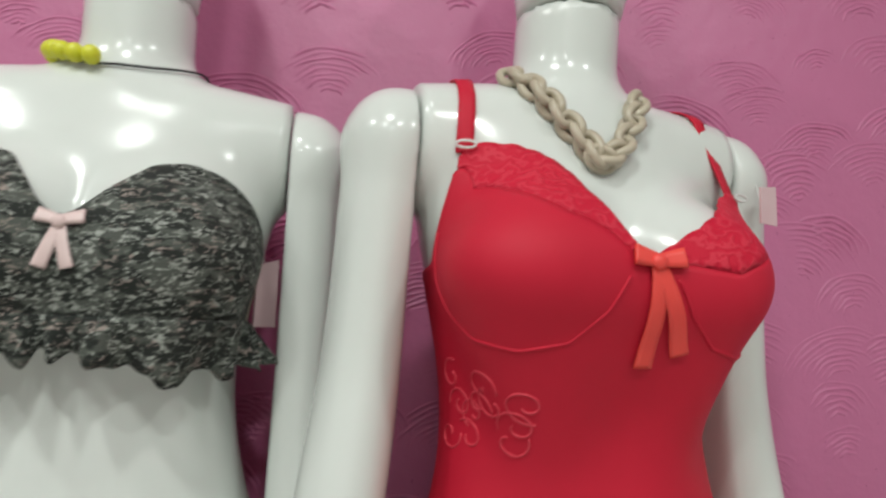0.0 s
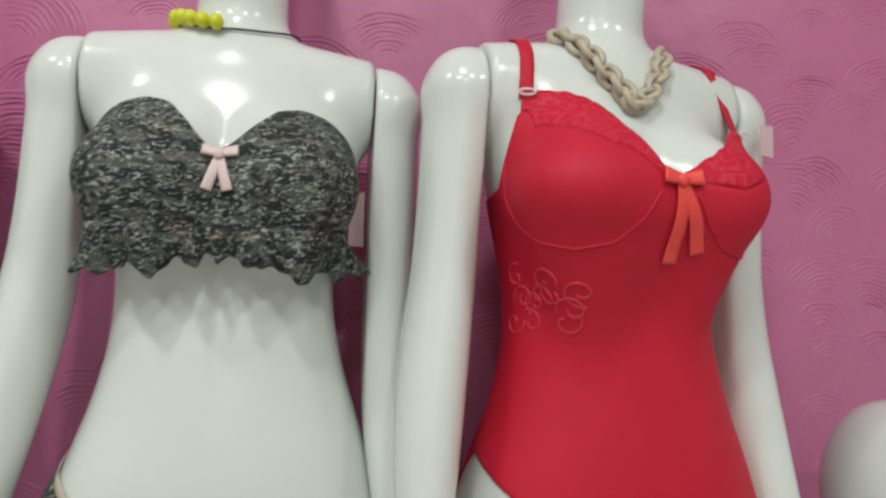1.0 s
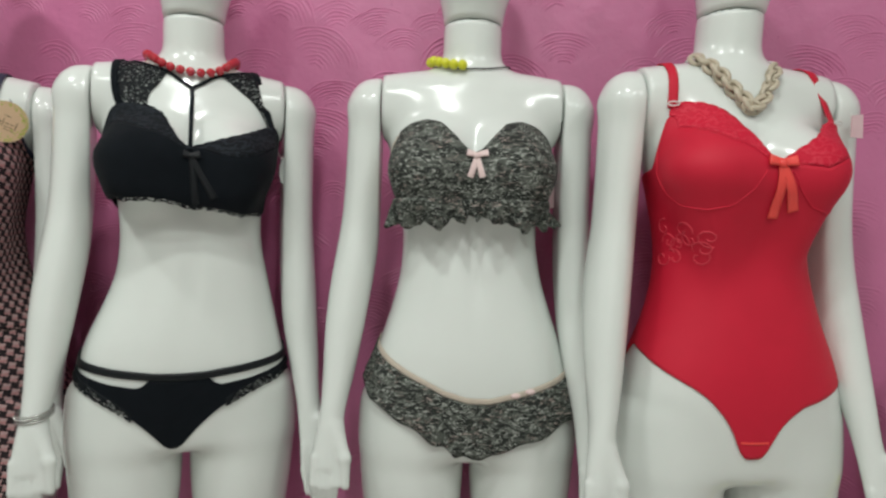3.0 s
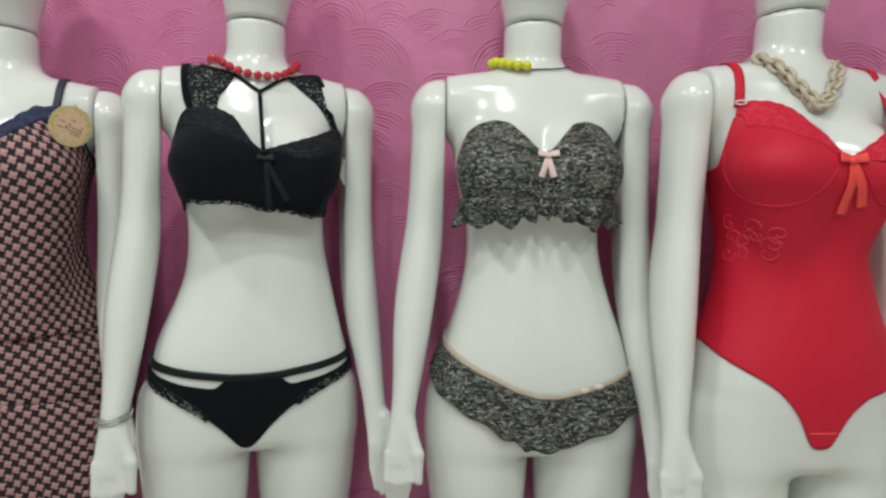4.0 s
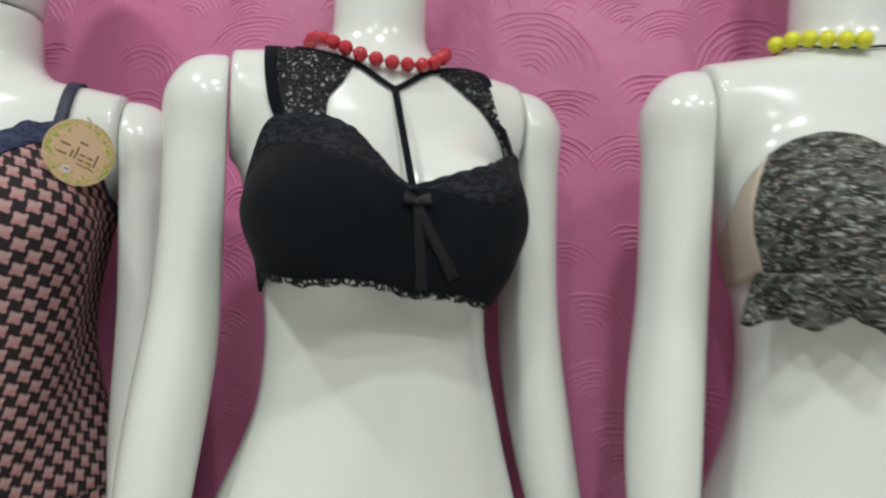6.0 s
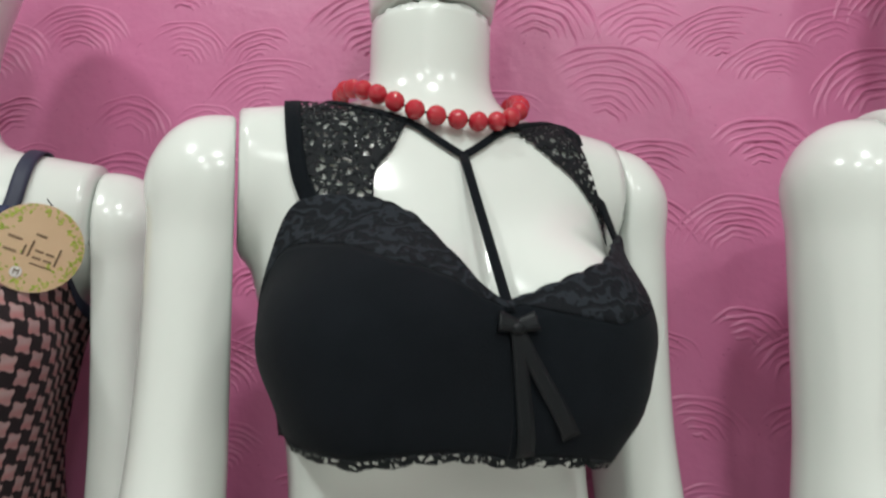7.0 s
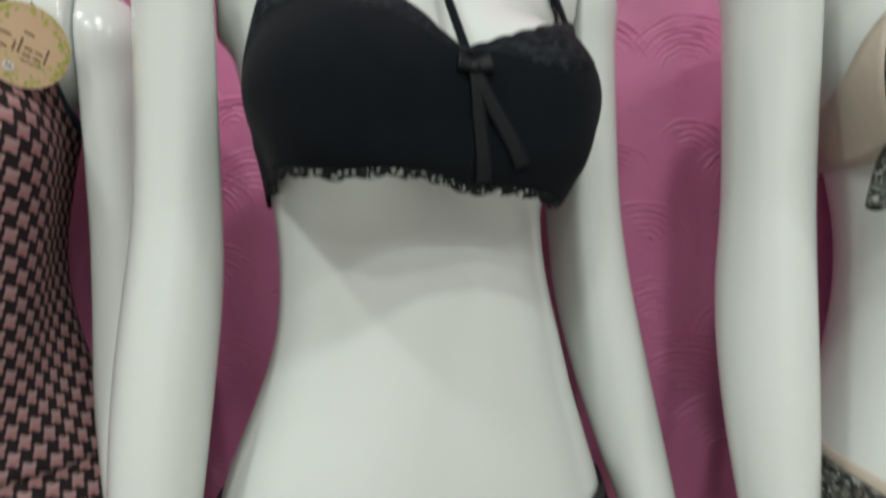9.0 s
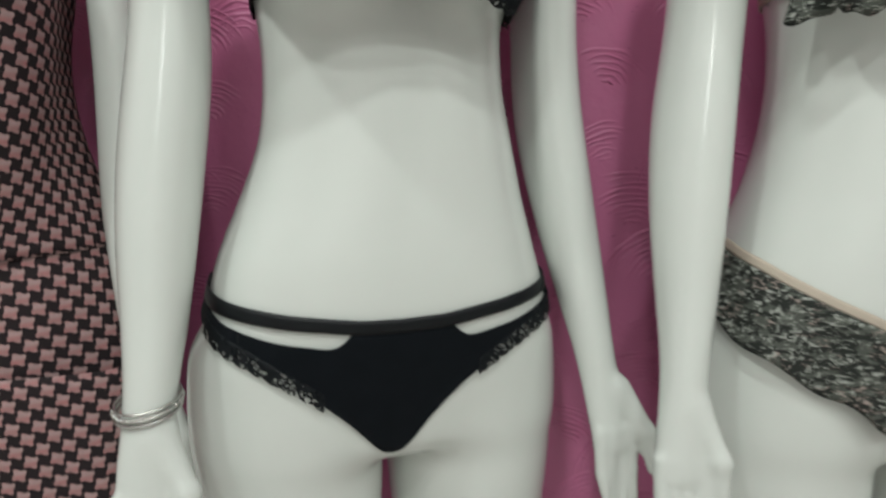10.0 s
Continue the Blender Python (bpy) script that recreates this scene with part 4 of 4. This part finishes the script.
# ---- red bodysuit ----
def red_suit(m):
    suit = thing("bodysuit", m, "red stretch bodysuit with lace cups on a mannequin", "bodysuit")
    fit = Form(0.85, 0.50, 0.98, lambda th, z: full(0.018, 47, 22, 0.5)(th, z) + corner(0.020)(th, z))
    top = curve((0, 1.240), (5, 1.248), (13, 1.278), (24, 1.308), (36, 1.323), (50, 1.332), (64, 1.333), (68, 1.313), (71, 1.263), (76, 1.242), (94, 1.238), (180, 1.198))
    right = curve((0, 1.240), (10, 1.255), (30, 1.281), (50, 1.302), (62, 1.314), (67, 1.312), (72, 1.292), (79, 1.258), (90, 1.246), (94, 1.238), (180, 1.198))
    left = top
    top = lambda th: np.where(th > 0, right(th), left(th))
    edge = lambda th: np.where(th > 0, 74, 67)
    leg = curve((0, 0.812), (8, 0.813), (13, 0.826), (18, 0.850), (25, 0.872), (36, 0.895), (55, 0.916), (78, 0.940), (95, 0.950), (125, 0.87), (180, 0.80))
    trim = lambda th: 0.004 + 0.036 * np.clip((np.abs(np.degrees(th)) - 3) / 22, 0, 1) * np.clip((edge(th) - np.abs(np.degrees(th))) / 9, 0, 1)
    leg0 = leg
    leg = lambda th: leg0(th) - 0.013 * np.sin(th) * np.clip((np.abs(np.degrees(th)) - 15) / 30, 0, 1)
    add("body", sway(cloth(leg, lambda th: top(th) - trim(th), n=220, m=70, off=0.0025, thick=0.0018, form=fit), HIP_SWAY), RED, suit)
    for s in (-1, 1):
        a = (0, 73) if s > 0 else (-66, 0)
        add("lace_trim", cloth(lambda th: top(th) - trim(th) - 0.0005, lambda th: top(th) + 0.0014 * np.abs(np.sin(th * 20)), a[0], a[1], 110, 8, 0.0028, 0.0014, form=fit), RED_EMBOSS, suit, "scalloped red lace cup edge")
        wire = [(s * a, z) for a, z in ((70, 1.260), (69, 1.227), (62, 1.198), (51, 1.180), (38, 1.174), (25, 1.181), (14, 1.204), (8, 1.228))]
        add("cup_seam", sway(polar_cord(wire, 0.0015, fit, 0.0024), HIP_SWAY), RED, suit)
        foot = R3(65, 1.305, fit) if s > 0 else R3(-65, 1.325)
        over = [(s * 0.112, -0.02, 1.40), (s * 0.105, 0.04, 1.40), (s * 0.085, 0.09, 1.33), (s * 0.07, 0.11, 1.22)]
        add("strap", ribbon([foot, (-0.113, -0.041, 1.370)] + over, 0.014, 0.003, 0.0016, 60) if s < 0 else hung_ribbon(foot, (0.4, -0.8, 0.3), [(0.111, -0.045, 1.385)] + over, 0.014, 0.003, 0.0016), RED, suit)
        c = np.array(foot) + np.array([s * 0.001, -0.003, 0.003])
        add("strap_ring", tube([(c[0] + 0.008 * math.cos(a), c[1] - 0.004 + s * 0.002 * math.cos(a), c[2] + 0.003 + 0.003 * math.sin(a)) for a in np.linspace(0, 2 * math.pi, 16, endpoint=False)], 0.0011, 6, True), WHITE_CORD, suit, "small white strap ring")
    rnd = random.Random(3)
    for k in range(11):
        th0, z0 = -80 + 4.2 * k, 1.085 + rnd.uniform(0, 0.07)
        turns = rnd.uniform(0.8, 1.3) * rnd.choice((-1, 1))
        pts = []
        for s in np.linspace(0, 1, 24):
            r = 0.003 + 0.011 * s
            a = 6.0 * turns * s + k
            pts.append((th0 + math.degrees(r * math.cos(a) / 0.1), z0 + r * math.sin(a)))
        add("embroidery", sway(polar_cord(pts, 0.0009, fit, 0.0028, 40), HIP_SWAY), RED_THREAD, suit, "raised scroll embroidery")
    add("gusset_seam", sway(polar_ribbon([(-12, 0.838), (0, 0.837), (12, 0.838)], 0.003, fit, 0.0035, 0.001, 14), HIP_SWAY), RED_SATIN, suit)
    bow(suit, RED_SATIN, fit, 1, 1.238, 0.09, 0.50, 0.072, 0.014, 0.012)
    return suit


red_suit(PLACES["red"])


def chain_necklace(m):
    neck = thing("chain_necklace", m, "chunky cream curb chain necklace on white cords", "necklace")
    def link():
        pts = []
        for a in np.linspace(0, 2 * math.pi, 28, endpoint=False):
            pts.append((0.0118 * math.cos(a), 0.0016 * math.sin(2 * a), 0.0082 * math.sin(a)))
        return tube(pts, 0.0040, 8, True)
    lm = mesh_of("link", *link(), CHAIN)
    rough = [(-0.070, -0.03, 1.402), (-0.056, -0.06, 1.386), (-0.040, -0.085, 1.367), (-0.021, -0.1, 1.348), (-0.008, -0.105, 1.336), (0.008, -0.1, 1.346), (0.028, -0.08, 1.370), (0.038, -0.06, 1.388)]
    P, N = on_form(rough, 0.0075, 19)
    T = np.gradient(P, axis=0)
    T /= np.linalg.norm(T, axis=1)[:, None]
    for i in range(19):
        S = np.cross(N[i], T[i])
        M = Matrix([[T[i][r], N[i][r], S[r], P[i][r]] for r in range(3)] + [[0, 0, 0, 1]])
        part("link", lm, neck, "", M @ pose(0, 0, 0, 42 if i % 2 else -34, 0, 0) @ pose(0, 0, 0, 0, 10, 0))
    for s in (-1, 1):
        e = P[0] if s < 0 else P[-1]
        pts = [tuple(e)] + [(0.064 * math.sin(a), 0.012 - 0.064 * math.cos(a), 1.415) for a in np.radians(np.array([80, 115, 150, 180]) * s)]
        add("cord", tube(on_form(pts, 0.002, 30)[0], 0.0016, 6), WHITE_CORD, neck)


chain_necklace(PLACES["red"])


# ---- checked nightwear ----
def check_set(m):
    camisole = thing("camisole", m, "rosy and black dogtooth camisole with navy lace neckline", "camisole")
    top = curve((0, 1.275), (6, 1.278), (22, 1.305), (45, 1.335), (60, 1.338), (66, 1.318), (76, 1.272), (95, 1.255), (180, 1.25))
    hem = curve((0, 0.950), (90, 0.955), (180, 0.95))
    fit = Form(0.9, 0.16, 0.80, lambda th, z: full(0.012)(th, z) + 0.003 + 0.0035 * np.sin(th * 14 + 6 * z) * np.clip((1.22 - z) / 0.2, 0, 1))
    add("body", cloth(hem, top, n=200, m=40, off=0.004, form=fit), HOUND, camisole)
    scal = lambda th: 0.003 * np.abs(np.sin(th * 14))
    add("lace_neckline", cloth(lambda th: top(th) - 0.018, lambda th: top(th) + 0.006 + scal(th), -62, 62, 110, 6, 0.0055, 0.001, form=fit), NAVY_LACE, camisole, "scalloped navy lace neckline")
    for s in (-1, 1):
        add("arm_edge", cloth(lambda th: top(th) - 0.006, lambda th: top(th) + 0.004, *((58, 96) if s > 0 else (-96, -58)), 30, 4, 0.0055, 0.001, form=fit), NAVY, camisole)
        add("strap", ribbon([(s * 0.100, -0.10, 1.34), (s * 0.10, -0.06, 1.37), (s * 0.098, -0.02, 1.40), (s * 0.09, 0.04, 1.40), (s * 0.08, 0.09, 1.33), (s * 0.07, 0.11, 1.25)], 0.012, 0.004, 0.0016, 60), NAVY, camisole)
    shorts = thing("shorts", m, "rosy and black dogtooth sleep shorts on a mannequin", "shorts")
    wide = Form(0.9, None, 1.0, lambda th, z: 0.006 + 0.008 * np.clip((0.9 - z) / 0.15, 0, 1) + 0.002 * np.sin(th * 10))
    add("seat", cloth(lambda th: 0.785 + 0 * th, lambda th: 0.965 + 0 * th, n=180, m=16, off=0.0, form=wide), HOUND, shorts)
    for s in (-1, 1):
        th = np.linspace(math.pi, 3 * math.pi, 140, endpoint=False)
        z = np.linspace(0.665, 0.84, 16)
        TH, Z = np.meshgrid(th, z, indexing="ij")
        swell = 1 + 0.05 * np.sin(TH * 7) * np.clip(0.80 - Z, 0, 1) / 0.13
        soft = lambda v: np.sign(v) * np.abs(v) ** 0.42
        P = np.stack([s * 0.092 + 0.096 * swell * soft(np.sin(TH)), 0.004 - 0.116 * swell * soft(np.cos(TH)), Z + 0.012 * np.sin(TH) * s * np.clip(0.80 - Z, 0, 1) / 0.13], -1)
        P[..., 0] = np.where(P[..., 0] * s < 0.002, s * 0.002, P[..., 0])
        N = np.stack([np.sin(TH), -np.cos(TH), 0 * TH], -1)
        step = np.linalg.norm(np.diff(P[:, 8], axis=0), axis=1)
        uv = np.stack([np.broadcast_to(np.concatenate([[0], np.cumsum(step)])[:, None], Z.shape), Z], -1)
        add("leg", sheet(P, N, 0.0018, uv, True), HOUND, shorts)
    return camisole, shorts


check_set(PLACES["check"])


def swing_tag(m):
    tag = thing("swing_tag", m, "round peach card tag with printed green leaves", "tag")
    c = np.array(R3(60, 1.302))
    T = Matrix.Translation(Vector((c[0] + 0.020, c[1] - 0.030, c[2] + 0.008))) @ pose(0, 0, 0, 6, 0, 38) @ pose(0, 0, 0, 0, 18, 0)
    n = 48
    ringp = [(0.0345 * math.cos(2 * math.pi * k / n), 0.0345 * math.sin(2 * math.pi * k / n)) for k in range(n)]
    verts = [(x, -0.0006, z) for x, z in ringp] + [(x, 0.0006, z) for x, z in ringp]
    faces = [tuple(range(n))[::-1], tuple(range(n, 2 * n))] + [(k, (k + 1) % n, n + (k + 1) % n, n + k) for k in range(n)]
    part("card", mesh_of("card", verts, faces, CARD, None, False), tag, "", T)
    rnd = random.Random(11)
    lv, lf = [], []
    for k in range(210):
        a = rnd.uniform(0, 2 * math.pi)
        deep = 0.015 if math.sin(a) < -0.35 else 0.007
        r = 0.0335 - abs(rnd.gauss(0, 1)) * deep * 0.6
        if r < 0.01:
            continue
        x, z, s, t = r * math.cos(a), r * math.sin(a), rnd.uniform(0.0011, 0.0024), rnd.uniform(0, 6.3)
        b = len(lv)
        for dx, dz in ((s, 0), (0, s * 0.45), (-s, 0), (0, -s * 0.45)):
            lv.append((x + dx * math.cos(t) - dz * math.sin(t), -0.0010 - 0.00001 * (k % 20), z + dx * math.sin(t) + dz * math.cos(t)))
        lf.append((b, b + 1, b + 2, b + 3))
    part("printed_leaves", mesh_of("printed_leaves", lv, lf, LEAF, None, False), tag, "green leaf border", T)
    bars = join(*[box(x0, x1, -0.0013, -0.0009, z0, z1) for x0, x1, z0, z1 in ((-0.021, -0.011, 0.002, 0.0035), (-0.0205, -0.0115, -0.008, -0.0065), (-0.008, -0.0065, -0.008, 0.0), (-0.004, -0.0025, -0.008, 0.005), (0.0, 0.006, -0.008, -0.0065), (0.0, 0.006, -0.0025, -0.001), (0.008, 0.014, -0.008, -0.0065), (0.008, 0.014, -0.0025, -0.001), (0.016, 0.0175, -0.009, 0.005), (-0.004, 0.004, 0.0095, 0.011), (0.0, 0.016, -0.0125, -0.0117))])
    part("printed_bars", mesh_of("printed_bars", *bars, PRINT, None, False), tag, "brown printed mark", T)
    disc = [(0.0042 * math.cos(2 * math.pi * k / 20) - 0.006, -0.0014, 0.0042 * math.sin(2 * math.pi * k / 20) - 0.0215) for k in range(20)]
    part("size_disc", mesh_of("size_disc", disc, [tuple(range(20))[::-1]], PAPER, None, False), tag, "white size disc", T)
    txt = bpy.data.curves.new("size_letter", "FONT")
    txt.body, txt.size, txt.extrude, txt.align_x, txt.align_y = "M", 0.0062, 0.0001, "CENTER", "CENTER"
    txt.materials.append(PRINT)
    part("size_letter", txt, tag, "", T @ pose(-0.006, -0.0018, -0.0215, 90, 0, 0))
    add("thread", tube([tuple(T @ Vector((0, 0, 0.033))), tuple(T @ Vector((-0.004, 0.012, 0.040)))], 0.0006, 5), BLACK_CORD, tag)


swing_tag(PLACES["check"])


# ---- tags and an oval pad on the other garments ----
def side_card(m, th, z, w, h, mat, name, label, tilt=0, out=0.014, round_=False):
    tag = thing(name, m, label, "tag")
    c, nrm = settle(trunk, np.array([R3(th, z)]), 3)
    c = c[0] + nrm[0] * out
    T = Matrix.Translation(Vector(c)) @ pose(0, 0, 0, 0, 0, tilt)
    n = 32
    if round_:
        outline = [(w * math.cos(2 * math.pi * k / n), h * math.sin(2 * math.pi * k / n)) for k in range(n)]
    else:
        outline = [(-w, -h), (w, -h), (w * 0.9, h), (-w, h * 0.8)]
        n = 4
    verts = [(x, -0.0008, zz) for x, zz in outline] + [(x, 0.0008, zz) for x, zz in outline]
    faces = [tuple(range(n))[::-1], tuple(range(n, 2 * n))] + [(k, (k + 1) % n, n + (k + 1) % n, n + k) for k in range(n)]
    part("card", mesh_of("card", verts, faces, mat, None, False), tag, "", T)
    add("string", tube([c, c * 0.98 + np.array([0, 0, h * 0.9]), R3(th, z + h * 1.1)], 0.0006, 5), WHITE_CORD, tag)


side_card(PLACES["red"], 76, 1.322, 0.012, 0.018, CLEAR, "swing_tag", "small pale pink tag hanging beside the red cup", 15, 0.030)
# Oval stands in for the pale side padding by the armpit, no tag.
side_card(PLACES["black"], 78, 1.240, 0.022, 0.032, SHELL_GREY, "swing_tag", "grey-white oval standing in for padding beside the black cup", -25, 0.036, True)
side_card(PLACES["tweed"], 86, 1.215, 0.013, 0.032, CLEAR, "swing_tag", "clear pinkish plastic tag hanging from the printed bra", 45, 0.014)


# ---- yellow top on the half mannequin ----
def yellow_top(m):
    vest = thing("camisole", m, "bright yellow knitted top on the half mannequin", "camisole")
    add("body", cloth(lambda th: 0.98 + 0 * th, curve((0, 1.29), (40, 1.325), (60, 1.31), (80, 1.27), (180, 1.25)), n=120, m=20, off=0.004, form=Form(0.8, 0.3)), YELLOW_CLOTH, vest)
    for s in (-1, 1):
        add("strap", ribbon([(s * 0.085, -0.1, 1.32), (s * 0.078, -0.07, 1.36), (s * 0.070, -0.02, 1.41), (s * 0.07, 0.04, 1.41), (s * 0.075, 0.09, 1.33), (s * 0.07, 0.11, 1.24)], 0.017, 0.003, 0.002, 60), YELLOW_CLOTH, vest)


yellow_top(LOW)


# ---- white rack beside the checked mannequin ----
def side_rack():
    rack = thing("shelf_rack", pose(-1.365, 0.165, 0), "white metal shelf rack holding small pale goods", "shelf")
    for px in (-0.19, 0.19):
        for py in (-0.11, 0.11):
            add("post", box(px - 0.012, px + 0.012, py - 0.012, py + 0.012, 0, 1.9, 0.002), METAL_WHITE, rack)
    for sz in (0.3, 0.7, 1.1, 1.42, 1.74):
        add("shelf", box(-0.2, 0.2, -0.12, 0.12, sz, sz + 0.014, 0.002), METAL_WHITE, rack)
    return rack


side_rack()
for bx, bz, w, h, mt, nm, lb in ((-1.225, 1.434, 0.07, 0.10, PAPER, "carton", "small white carton on the rack shelf"), (-1.40, 1.434, 0.09, 0.06, OCHRE, "carton", "small ochre carton on the rack shelf"), (-1.235, 1.554, 0.05, 0.03, DARK, "carton", "small dark carton lying on another")):
    if nm == "carton" and bz > 1.5:
        bz = 1.536
    c = thing(nm, pose(bx, 0.14, bz), lb, "carton")
    add("carton_body", box(-w / 2, w / 2, -0.04, 0.04, 0, h, 0.002), mt, c)

# ---- floor tiles ----
tile_mesh = mesh_of("tile", *box(-0.1985, 0.1985, -0.1985, 0.1985, -0.006, 0.0, 0.0015), TILE, None, False)
floor_ob = bpy.data.objects["floor"]
for ix in range(12):
    for iy in range(9):
        tile = part("tile", tile_mesh, floor_ob, "", pose(WEST + 0.2 + 0.4 * ix, WALL_Y - 0.2 - 0.4 * iy, 0))
